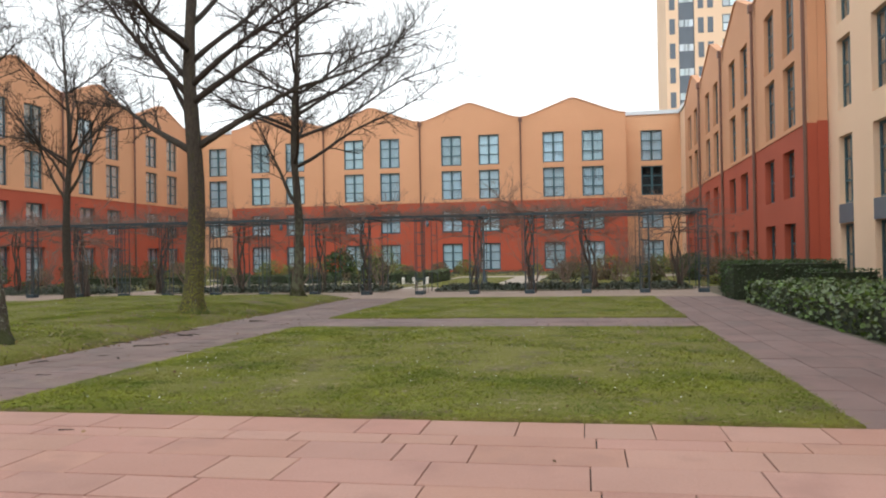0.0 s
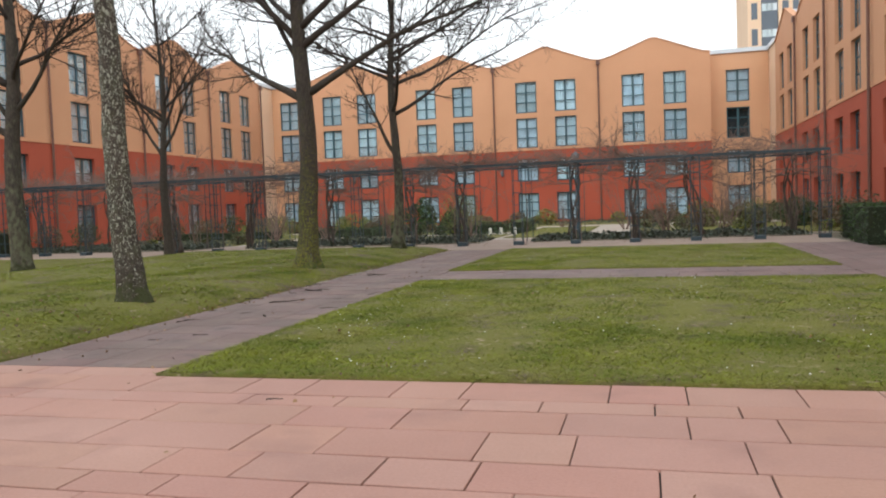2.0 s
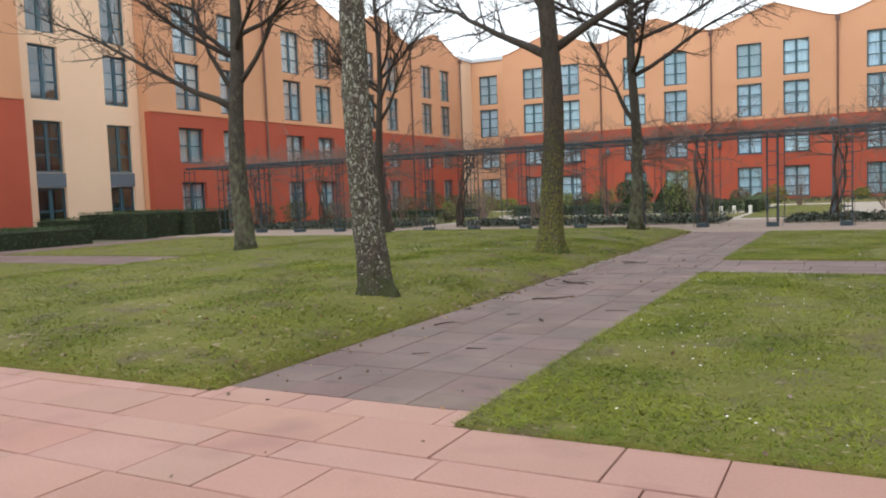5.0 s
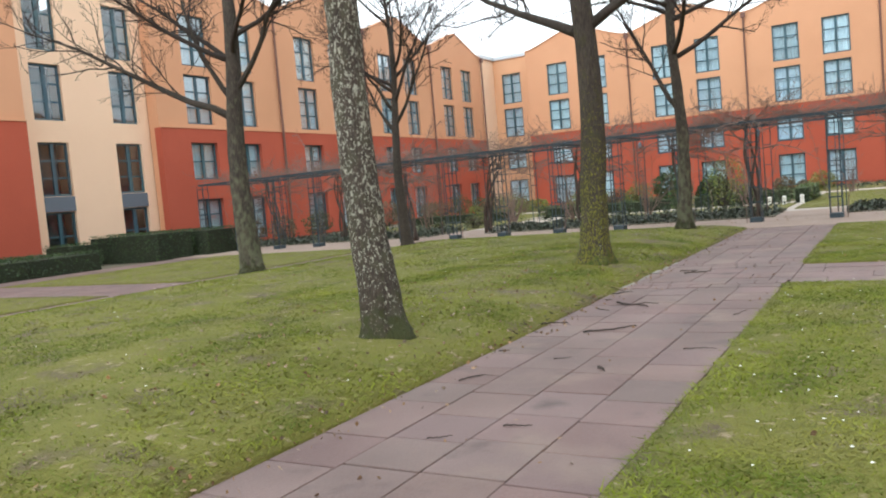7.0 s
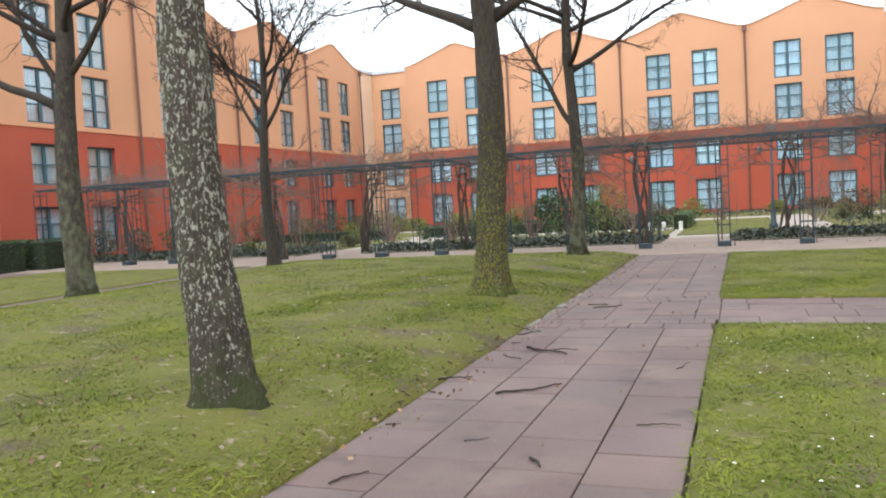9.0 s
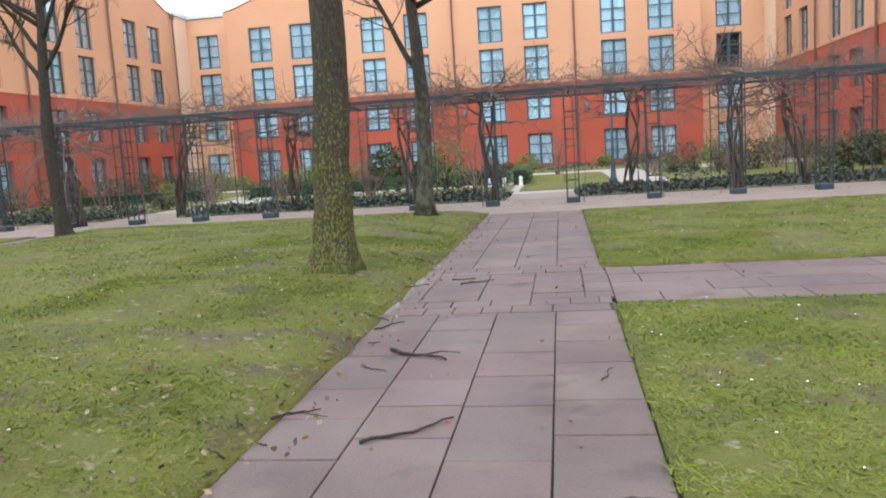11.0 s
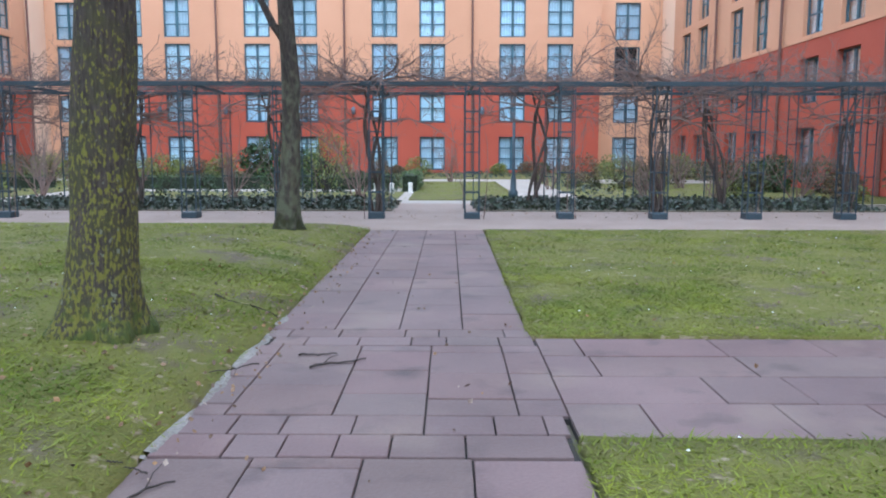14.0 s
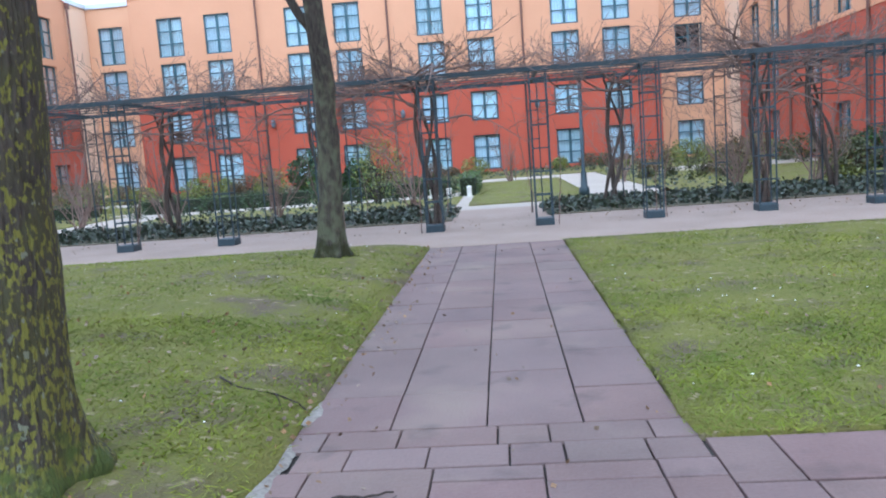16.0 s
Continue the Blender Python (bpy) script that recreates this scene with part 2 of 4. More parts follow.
class Build:
    """Gathers vertices and faces of one mesh."""

    def __init__(self):
        self.v, self.f = [], []

    def box(self, x0, x1, y0, y1, z0, z1, m=None):
        pts = [Vector(p) for p in ((x0, y0, z0), (x1, y0, z0), (x1, y1, z0), (x0, y1, z0), (x0, y0, z1), (x1, y0, z1), (x1, y1, z1), (x0, y1, z1))]
        k = len(self.v)
        self.v += [tuple(m @ p) if m else tuple(p) for p in pts]
        self.f += [tuple(k + i for i in q) for q in ((3, 2, 1, 0), (4, 5, 6, 7), (0, 1, 5, 4), (1, 2, 6, 5), (2, 3, 7, 6), (3, 0, 4, 7))]
        return self

    def slab(self, x0, x1, y0, y1, z0, z1, c=0.012):
        """A flagstone with a chamfered upper edge."""
        k = len(self.v)
        for z, e in ((z0, 0), (z1 - c, 0), (z1, c)):
            self.v += [(x0 + e, y0 + e, z), (x1 - e, y0 + e, z), (x1 - e, y1 - e, z), (x0 + e, y1 - e, z)]
        for a in (0, 4):
            for i in range(4):
                j = (i + 1) % 4
                self.f.append((k + a + i, k + a + j, k + a + 4 + j, k + a + 4 + i))
        self.f.append((k + 8, k + 9, k + 10, k + 11))
        return self

    def prism(self, outline, d0, d1, m=None):
        """An outline in x and z, drawn out in y from d0 to d1."""
        k, n = len(self.v), len(outline)
        for d in (d0, d1):
            self.v += [tuple(m @ Vector((x, d, z))) if m else (x, d, z) for x, z in outline]
        self.f.append(tuple(k + i for i in range(n)))
        self.f.append(tuple(k + n + n - 1 - i for i in range(n)))
        for i in range(n):
            j = (i + 1) % n
            self.f.append((k + j, k + i, k + n + i, k + n + j))
        return self

    def tube(self, pts, radii, sides=6, cap=True):
        k = len(self.v)
        n = len(pts)
        for i, p in enumerate(pts):
            a = pts[min(i + 1, n - 1)] - pts[max(i - 1, 0)]
            if a.length < 1e-6:
                a = Vector((0, 0, 1))
            q = Vector((0, 0, 1)).rotation_difference(a)
            for s in range(sides):
                w = 2 * math.pi * s / sides
                self.v.append(tuple(p + q @ Vector((math.cos(w) * radii[i], math.sin(w) * radii[i], 0))))
        for i in range(n - 1):
            for s in range(sides):
                t = (s + 1) % sides
                self.f.append((k + i * sides + s, k + i * sides + t, k + (i + 1) * sides + t, k + (i + 1) * sides + s))
        if cap:
            self.f.append(tuple(k + (n - 1) * sides + s for s in range(sides)))
            self.f.append(tuple(k + sides - 1 - s for s in range(sides)))
        return self

    def leaf(self, p, size, rnd, up=0.0):
        """One folded leaf of two triangles."""
        a = Vector((rnd.gauss(0, 1), rnd.gauss(0, 1), rnd.gauss(0, 0.6) + up)).normalized()
        b = a.cross(Vector((rnd.gauss(0, 1), rnd.gauss(0, 1), rnd.gauss(0, 1)))).normalized()
        k = len(self.v)
        self.v += [tuple(p - a * size * 0.5), tuple(p + b * size * 0.38), tuple(p + a * size * 0.5), tuple(p - b * size * 0.38)]
        self.f += [(k, k + 1, k + 2), (k, k + 2, k + 3)]

    def mesh(self, name, mat, smooth=False):
        me = mesh_of(name, self.v, self.f, mat)
        if smooth:
            me.polygons.foreach_set("use_smooth", [True] * len(me.polygons))
        return me


# ---- buildings ----
R4, R3, R2, R1 = (9.88, 12.64), (6.75, 9.41), (3.75, 5.75), (0.22, 2.68)
RED_TOP, EAVES, PEAK, BAY = 6.5, 14.05, 15.6, 9.37
pane_meshes, frame_meshes, curtain_meshes = {}, {}, {}


def window_meshes(w, h, rows):
    """Frame, pane and curtain of a window of that size, its lower middle at the origin and its outside towards -y."""
    key = (round(w, 2), round(h, 2), rows)
    if key not in frame_meshes:
        f, t, bar = Build(), 0.10, 0.075
        f.box(-w / 2, -w / 2 + t, -0.04, 0.05, 0, h).box(w / 2 - t, w / 2, -0.04, 0.05, 0, h)
        f.box(-w / 2 + t, w / 2 - t, -0.04, 0.05, 0, t).box(-w / 2 + t, w / 2 - t, -0.04, 0.05, h - t, h)
        f.box(-0.085, 0.085, -0.045, 0.045, t, h - t)
        step = (h - t) / rows
        for i in range(1, rows):
            z = t / 2 + step * i
            f.box(-w / 2 + t, -0.085, -0.035, 0.035, z - bar / 2, z + bar / 2).box(0.085, w / 2 - t, -0.035, 0.035, z - bar / 2, z + bar / 2)
        frame_meshes[key] = f.mesh("window_frame", TEAL)
        pw = w / 2 - t - 0.085
        pane_meshes[key] = (Build().box(-pw / 2, pw / 2, -0.006, 0.006, 0, step - bar).mesh("pane", GLASS), pw, step, t, bar)
        c = Build()
        for side in (-1, 1):
            n = 14
            for i in range(n + 1):
                x = side * (0.03 + (w / 2 - 0.03) * i / n)
                y = 0.16 + 0.03 * math.sin(i * 2.2)
                c.v += [(x, y, 0.03), (x, y + 0.01 * math.sin(i), h - 0.03)]
            k = len(c.v) - 2 * (n + 1)
            c.f += [(k + 2 * i, k + 2 * i + 2, k + 2 * i + 3, k + 2 * i + 1) for i in range(n)]
        curtain_meshes[key] = c.mesh("curtain", CURTAIN)
    return frame_meshes[key], pane_meshes[key], curtain_meshes[key]


sill_meshes = {}


def add_window(house, m, u, span, w, rows, depth, sill=True, dark=False):
    """A window of the house in the wall whose frame is m (u along it, outside towards -y)."""
    z0, z1 = span
    fm, (pm, pw, step, t, bar), cm = window_meshes(w, z1 - z0, rows)
    win = child("window", fm, house, "dark teal framed window with white curtains" if not dark else "dark teal framed window without curtains", m @ pose(u, depth, z0))
    for i in range(rows):
        for s in (-1, 1):
            p = child("pane", pm, win, m=pose(s * (0.085 + pw / 2), 0, t / 2 + step * i + (bar / 2 if i else t / 2)))
            p.visible_shadow = False
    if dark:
        # near-black sheet in place of a room: its darkness is painted on
        child("shade_sheet", Build().box(-w / 2 + 0.03, w / 2 - 0.03, 0.7, 0.72, 0, z1 - z0).mesh("shade_sheet", ROOM_SHADE), win, "near-black sheet standing for the unlit room")
    else:
        child("curtain", cm, win, "white sheer curtain")
    if sill:
        key = round(w, 2)
        if key not in sill_meshes:
            sill_meshes[key] = Build().box(-w / 2 - 0.06, w / 2 + 0.06, -depth - 0.07, -0.05, -0.06, 0.005).mesh("sill", SLATE)
        child("sill", sill_meshes[key], win, "slate grey window sill")


def wall_mesh(name, m, u0, u1, z0, z1, holes, mat, thick=0.35, front=0.0):
    """A wall with thickness and openings (u0, u1, z0, z1)."""
    b = Build()
    us = sorted({u0, u1, *(h[0] for h in holes), *(h[1] for h in holes)})
    zs = sorted({z0, z1, *(z for h in holes for z in h[2:] if z0 < z < z1)})
    us = [u for u in us if u0 <= u <= u1]
    for a, c in zip(us, us[1:]):
        for za, zb in zip(zs, zs[1:]):
            mu, mz = (a + c) / 2, (za + zb) / 2
            if not any(h[0] < mu < h[1] and h[2] < mz < h[3] for h in holes):
                b.box(a, c, front, thick, za, zb, m)
    me = b.mesh(name, mat)
    bm = bmesh.new()
    bm.from_mesh(me)
    bmesh.ops.remove_doubles(bm, verts=bm.verts, dist=0.0005)
    bm.verts.index_update()
    seen = {}
    for f in bm.faces:
        seen.setdefault(frozenset(v.index for v in f.verts), []).append(f)
    bmesh.ops.delete(bm, geom=[f for fs in seen.values() if len(fs) > 1 for f in fs], context="FACES")
    bm.to_mesh(me)
    bm.free()
    return me


def gable_outline(a, c, z, peak):
    w, mid = c - a, (a + c) / 2
    return [(a, z), (c, z), (c, z + 0.02), (c - 0.06 * w, z + 0.10), (c - 0.14 * w, z + 0.34), (mid + 0.04 * w, peak - 0.06), (mid, peak), (mid - 0.04 * w, peak - 0.06), (a + 0.14 * w, z + 0.34), (a + 0.06 * w, z + 0.10), (a, z + 0.02)]


def bay(house, m, a, depth=0.14, pipe=True, first=False, roof_depth=9.0):
    """One gabled bay: red below, orange above, two columns of windows."""
    c, mid, w = a + BAY, a + BAY / 2, 1.9
    cols = (mid - 1.75, mid + 1.75)
    holes = [(u - w / 2, u + w / 2, *s) for u in cols for s in (R1, R2, R3, R4)]
    child("wall", wall_mesh("wall", m, a, c, 0, RED_TOP, holes, RED, front=-0.07), house, "brick red rendered lower wall")
    child("wall", wall_mesh("wall", m, a, c, RED_TOP, EAVES, holes, ORANGE), house, "orange rendered upper wall")
    child("gable", Build().prism(gable_outline(a, c, EAVES, PEAK), 0, 0.35, m).mesh("gable", ORANGE), house, "shallow orange gable")
    child("cornice", Build().box(a, c, -0.11, -0.002, RED_TOP, RED_TOP + 0.07, m).mesh("cornice", ORANGE), house, "thin ledge over the red wall")
    for u in cols:
        for s, rows in ((R1, 3), (R2, 2), (R3, 3), (R4, 3)):
            add_window(house, m, u, s, w, rows, depth, sill=s is R2)
    o = gable_outline(a, c, EAVES, PEAK)[2:]
    cap = Build()
    for (x0, z0), (x1, z1) in zip(o, o[1:]):
        cap.prism([(x0, z0 + 0.003), (x0, z0 + 0.06), (x1, z1 + 0.06), (x1, z1 + 0.003)], -0.08, 0.40, m)
    child("coping", cap.mesh("coping", ORANGE), house)
    child("roof", Build().prism([(a, EAVES - 0.05), (c, EAVES - 0.05), (c, EAVES), (mid, PEAK - 0.05), (a, EAVES)], 0.36, roof_depth, m).mesh("roof", ZINC), house, "pale grey zinc roof")
    if pipe:
        child("drainpipe", Build().tube([m @ Vector((c, -0.16, 0)), m @ Vector((c, -0.16, EAVES - 0.2))], [0.075, 0.075], 8).box(c - 0.16, c + 0.16, -0.3, -0.1, EAVES - 0.42, EAVES - 0.02, m).mesh("drainpipe", PIPE), house, "brown drainpipe with a rain hopper")


def plain_section(house, m, a, c, cols, spans, w, depth, h, cornice=True, panel=False, dark_row=None, mat=None):
    """A flat-topped cream section between bays."""
    holes = [(u - w / 2, u + w / 2, *s[0]) for u in cols for s in spans]
    child("wall", wall_mesh("wall", m, a, c, 0, h, holes, mat or CREAM), house, "ochre rendered wall" if mat else "cream rendered wall")
    child("roof", Build().box(a, c, -0.15, 9, h + 0.004, h + 0.35, m).mesh("roof", ZINC), house, "pale grey zinc roof edge")
    for u in cols:
        for i, (s, rows) in enumerate(spans):
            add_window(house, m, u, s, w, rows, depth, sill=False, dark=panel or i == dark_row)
        if panel:
            child("spandrel_panel", Build().box(u - w / 2, u + w / 2, -0.03, -0.003, 2.52, 3.22, m).mesh("spandrel_panel", SLATE), house, "slate grey panel between windows")


def building(name, label):
    return tagged(new(name), label, "building", "hotel wings", "")


FULL = ((R1, 3), (R2, 2), (R3, 3), (R4, 3))
TALL = (((0.25, 2.5), 2), ((3.24, 5.72), 3), ((6.72, 9.3), 3), ((9.9, 12.5), 3))
Y_BACK, X_EAST, X_WEST = 69.27, 10.38, -36.0

# north block, facing the camera
north = building("hotel_building", "long orange and red four-storey hotel with gables")
mn = pose(0, Y_BACK, 0)
for i in range(4):
    bay(north, mn, 5.52 - BAY * (4 - i), pipe=i < 3)
mr = pose(0, Y_BACK + 1.65, 0)
plain_section(north, mr, 5.52, X_EAST + 0.36, (7.85,), FULL, 1.9, 0.14, 14.05, dark_row=2, mat=OCHRE)
plain_section(north, mr, X_WEST - 0.36, 5.52 - 4 * BAY, (-34.25,), FULL, 1.9, 0.14, 14.05, mat=OCHRE)
for a in (5.17, 5.525 - 4 * BAY):
    child("wall", Build().box(a, a + 0.345, Y_BACK + 0.36, Y_BACK + 1.64, 0, EAVES).mesh("wall", ORANGE), north, "orange return wall")
child("wall", Build().box(X_WEST - 9, X_EAST + 9, Y_BACK + 9.2, Y_BACK + 9.5, 0, 14).mesh("wall", CREAM), north, "cream rear wall")


# west wing faces +x: u runs with +y
mw = Matrix.Translation((X_WEST, 0, 0)) @ Matrix.Rotation(radians(90), 4, "Z")
west = building("hotel_wing", "orange and red hotel wing with gables and tall windows")
for i in range(4):
    bay(west, mw, 30.6 + BAY * i, depth=0.2, pipe=True)
plain_section(west, mw @ pose(0, 0.01, 0), 30.6 + 4 * BAY, 70.9, (), (), 1.9, 0.2, EAVES)
plain_section(west, mw @ pose(0, 0.75, 0), 23.4, 30.6, (25.1, 29.25), TALL, 1.55, 0.2, 14.6, panel=True)
bay(west, mw, 23.4 - BAY, depth=0.2, pipe=False)
plain_section(west, mw @ pose(0, 0.75, 0), -16, 23.4 - BAY, (11, 7, 3), TALL, 1.55, 0.2, 14.6, panel=True)
for a in (30.6, 23.1):
    child("wall", Build().box(X_WEST - 0.72, X_WEST - 0.36, a, a + 0.3, 0, EAVES).mesh("wall", ORANGE), west, "orange return wall")
child("wall", Build().box(X_WEST - 9.4, X_WEST - 9.1, -16, 78, 0, 14).mesh("wall", CREAM), west, "cream rear wall")

# east wing faces -x: u runs with -y
me_ = Matrix.Translation((X_EAST, 0, 0)) @ Matrix.Rotation(radians(-90), 4, "Z")
east = building("hotel_wing", "orange and red hotel wing with gables and deep windows")
for i in range(4):
    bay(east, me_, -30.0 - BAY * (i + 1), depth=0.24, pipe=True)
plain_section(east, me_ @ pose(0, 0.01, 0), -70.9, -30.0 - 4 * BAY, (), (), 1.9, 0.2, EAVES)
plain_section(east, me_ @ pose(0, 0.70, 0), -30.0, -19.8, (-28.05, -24.5, -21.2), TALL, 1.5, 0.24, 14.6, panel=True)
bay(east, me_, -19.8, depth=0.24, pipe=False)
plain_section(east, me_ @ pose(0, 0.70, 0), -19.8 + BAY, 16, (-7, -3), TALL, 1.55, 0.24, 14.6, panel=True)
for a, b in ((30.0, 29.95), (19.5, 19.5)):
    child("wall", Build().box(X_EAST + 0.36, X_EAST + 0.68, a, a + 0.3, RED_TOP + 0.075, EAVES).mesh("wall", ORANGE), east, "orange return wall")
    child("wall", Build().box(X_EAST + 0.29, X_EAST + 0.68, b, b + 0.35, 0, RED_TOP + 0.07).mesh("wall", RED), east, "red return wall")
child("wall", Build().box(X_EAST + 9.1, X_EAST + 9.4, -16, 78, 0, 14).mesh("wall", CREAM), east, "cream rear wall")

# unseen south block added to close the court behind the walker, low for skylight
south = building("hotel_building", "unseen plain cream block added to close the court")
child("wall", Build().box(X_WEST - 9, X_EAST + 9, -16.6, -16.2, 0, 9).mesh("wall", CREAM), south, "cream rendered wall")
child("roof", Build().box(X_WEST - 9, X_EAST + 9, -25, -16.1, 9.004, 9.4).mesh("roof", ZINC), south)

# tower beyond the court
tower = tagged(new("tower_building"), "tall cream office tower with a blue glass strip", "building")
TX, TY = 12.75, 104.0
tower.matrix_world = pose(TX, TY, 0)
for a, b in ((0, 1.6), (3.6, 22)):
    child("wall", Build().box(a, b, 0, 12, 0, 60).mesh("wall", CREAM), tower, "cream rendered tower wall")
child("glass_strip", Build().box(1.6, 3.6, 0.3, 12, 0, 60).mesh("glass_strip", SLATE), tower, "blue grey glazed stair strip")
tw, tb = Build().box(-0.35, 0.35, -0.05, 0.1, 0, 2.0).mesh("window", SLATE), Build().box(-0.9, 0.9, -0.05, 0.1, 0, 2.2).mesh("window", TEAL)
tp = Build().box(-0.38, 0.38, -0.07, -0.055, 0, 0.9).mesh("pane", CURTAIN)
for k in range(8):
    z = 14 + 3.2 * k
    for x in (0.8, 4.4, 5.6):
        child("window", tw, tower, "narrow dark window", pose(x, 0, z))
    for x in (8.0, 10.4, 13, 16, 19):
        wdw = child("window", tb, tower, "square window with pale panes", pose(x, 0, z))
        for s in (-0.44, 0.44):
            for h in (0.12, 1.15):
                child("pane", tp, wdw, m=pose(s, 0, h))
    for x in (2.1, 2.6, 3.1):
        child("pane", tp, tower, "pale glazed pane", pose(x, 0.355, z + 1))


# ---- ground, lawns, paths ----
P_W0, P_W1 = -7.18, -4.85      # flagged path walked along
E0, E1 = 4.08, 6.42            # path by the east wing
Y0, Y1, Y2, Y3 = 4.82, 14.45, 16.9, 26.3
Y_TREES, Y_WALK = 5.03, 5.2    # where the tree lawn and the flagged path begin
W0, W1 = -19.8, -18.3          # path beyond the tree lawn
F0, F1 = -30.6, -28.4          # path along the west wing


def rise(x, y):
    """The gentle mound of the lawn round the trees."""
    ex = min(x - W1, P_W0 - x)
    ey = min(y - Y_TREES, Y3 - y)
    e = max(0.0, min(ex, ey))
    return 0.27 * (1 - math.exp(-e * 1.3))


GROUND = top("ground", Build().box(-900, 900, -900, 900, -0.6, -0.06).mesh("ground", EARTH), "bare earth ground round the hotel court", "ground", kind="structure")


# worn patches of the tree lawn: centre and half widths
BARE = ((-10.6, 7.3, 0.8, 0.35), (-9.2, 6.9, 0.35, 0.3), (-8.9, 6.0, 0.6, 0.35), (-8.0, 8.9, 0.8, 0.7), (-11.2, 5.4, 0.9, 0.3), (-7.9, 16.0, 0.8, 0.7), (-7.3, 11.5, 0.2, 3.0), (-7.28, 15.5, 0.22, 2.5), (-8.4, 20.3, 1.0, 0.4), (-7.8, 13.0, 0.6, 1.4))


def lawn(x0, x1, y0, y1, mound=False, seed=1, density=300, near=()):
    """A lawn: soil sheet with uneven edge and grass on it."""
    rnd = np.random.default_rng(seed)
    nx, ny = max(2, int((x1 - x0) / 0.4)), max(2, int((y1 - y0) / 0.4))
    v, f = [], []
    for j in range(ny + 1):
        for i in range(nx + 1):
            x, y = x0 + (x1 - x0) * i / nx, y0 + (y1 - y0) * j / ny
            edge = i in (0, nx) or j in (0, ny)
            z = (rise(x, y) if mound else 0) + 0.02 + (0 if edge else 0.025 * noise.noise(Vector((x * 0.8, y * 0.8, 3))))
            if edge:
                x += 0.05 * noise.noise(Vector((x * 1.7, y * 1.7, 8)))
                y += 0.05 * noise.noise(Vector((x * 1.7, y * 1.7, 18)))
            v.append((x, y, z))
    f = [(j * (nx + 1) + i, j * (nx + 1) + i + 1, (j + 1) * (nx + 1) + i + 1, (j + 1) * (nx + 1) + i) for j in range(ny) for i in range(nx)]
    k = len(v)
    ring = [i for i in range(nx + 1)] + [j * (nx + 1) + nx for j in range(1, ny + 1)] + [ny * (nx + 1) + i for i in range(nx - 1, -1, -1)] + [j * (nx + 1) for j in range(ny - 1, 0, -1)]
    v += [(v[i][0], v[i][1], -0.059) for i in ring]
    f += [(ring[(i + 1) % len(ring)], ring[i], k + i, k + (i + 1) % len(ring)) for i in range(len(ring))]
    me = mesh_of("lawn", v, f, SOIL)
    me.polygons.foreach_set("use_smooth", [True] * len(me.polygons))
    top("lawn", me, "mown green lawn with moss and worn patches", "lawn", kind="structure")
    vs, n0 = [], 0
    for (a, c, b, d, dens, size) in [(x0, x1, y0, y1, density, 0.07)] + list(near):
        n = int((c - a) * (d - b) * dens)
        x, y = rnd.uniform(a, c, n), rnd.uniform(b, d, n)
        keep = np.array([noise.noise(Vector((p * 0.55, q * 0.55, 0))) + 0.55 * noise.noise(Vector((p * 2.1, q * 2.1, 5))) > -0.8 for p, q in zip(x, y)])
        for bx, by, ba, bb in BARE if mound else ():
            keep &= ((x - bx) / ba) ** 2 + ((y - by) / bb) ** 2 > rnd.uniform(-0.8, 1.5, n)
        x, y = x[keep], y[keep]
        n = len(x)
        x, y = x + rnd.normal(0, 0.025, n), y + rnd.normal(0, 0.025, n)
        z = np.array([(rise(p, q) if mound else 0) + 0.015 for p, q in zip(x, y)])
        ang, s = rnd.uniform(0, 2 * np.pi, n), size * rnd.uniform(0.5, 1.15, n)
        lean = rnd.normal(0, 0.95, (n, 2)) * s[:, None]
        w = 0.085 * s + 0.002
        dx, dy = np.cos(ang) * w, np.sin(ang) * w
        tri = np.stack([np.stack([x - dx, y - dy, z], 1), np.stack([x + dx, y + dy, z], 1), np.stack([x + lean[:, 0], y + lean[:, 1], z + s * 0.42], 1)], 1)
        vs.append(tri.reshape(-1, 3))
    vs = np.concatenate(vs)
    me = bpy.data.meshes.new("grass")
    cnt = len(vs) // 3
    me.vertices.add(len(vs))
    me.vertices.foreach_set("co", vs.ravel().astype(np.float32))
    me.loops.add(len(vs))
    me.loops.foreach_set("vertex_index", np.arange(len(vs), dtype=np.int32))
    me.polygons.add(cnt)
    me.polygons.foreach_set("loop_start", np.arange(cnt, dtype=np.int32) * 3)
    me.update(calc_edges=True)
    me.validate()
    me.materials.append(BLADE)
    top("grass", me, "short green mown grass blades", "grass", kind="stuff")


lawn(P_W1 + 0.02, E0, Y0, Y1, seed=1, density=900, near=[(P_W1, E0, Y0, 8.2, 2200, 0.045), (P_W1, -2.5, 8, Y1, 1500, 0.05)])
lawn(P_W1 + 0.02, E0, Y2, Y3, seed=2, density=700, near=[(P_W1, -2.0, Y2, 21, 2000, 0.05)])
lawn(W1, P_W0, Y_TREES, Y3, True, seed=3, density=500, near=[(-12.5, P_W0, Y_TREES, 13, 1500, 0.045), (-11, P_W0, 13, 21, 1700, 0.05)])
for ya, yb, sd in ((Y0, Y1, 4), (Y2, Y3, 5)):
    lawn(F1, W0 - 0.02, ya, yb, seed=sd, density=250)
lawn(-6.9, -3.1, 36.2, 52, seed=6, density=150)
lawn(1.5, 9.8, 34.8, 50, seed=7, density=110)
lawn(-31, -22, 34.8, 52, seed=8, density=80)

# gravel strip under and before the pergola, pale gravel beyond
top("pavement_gravel", Build().box(-32.1, 6.44, Y3 + 0.01, 34.6, -0.058, 0.0).mesh("pavement", GRAVEL), "pinkish trodden gravel walk under the pergola", "path", kind="structure")
top("pavement_pale", Build().box(-33, 9.9, 34.61, 68, -0.058, -0.004).mesh("pavement", PALE), "pale gravel walk in the garden", "path", kind="structure")


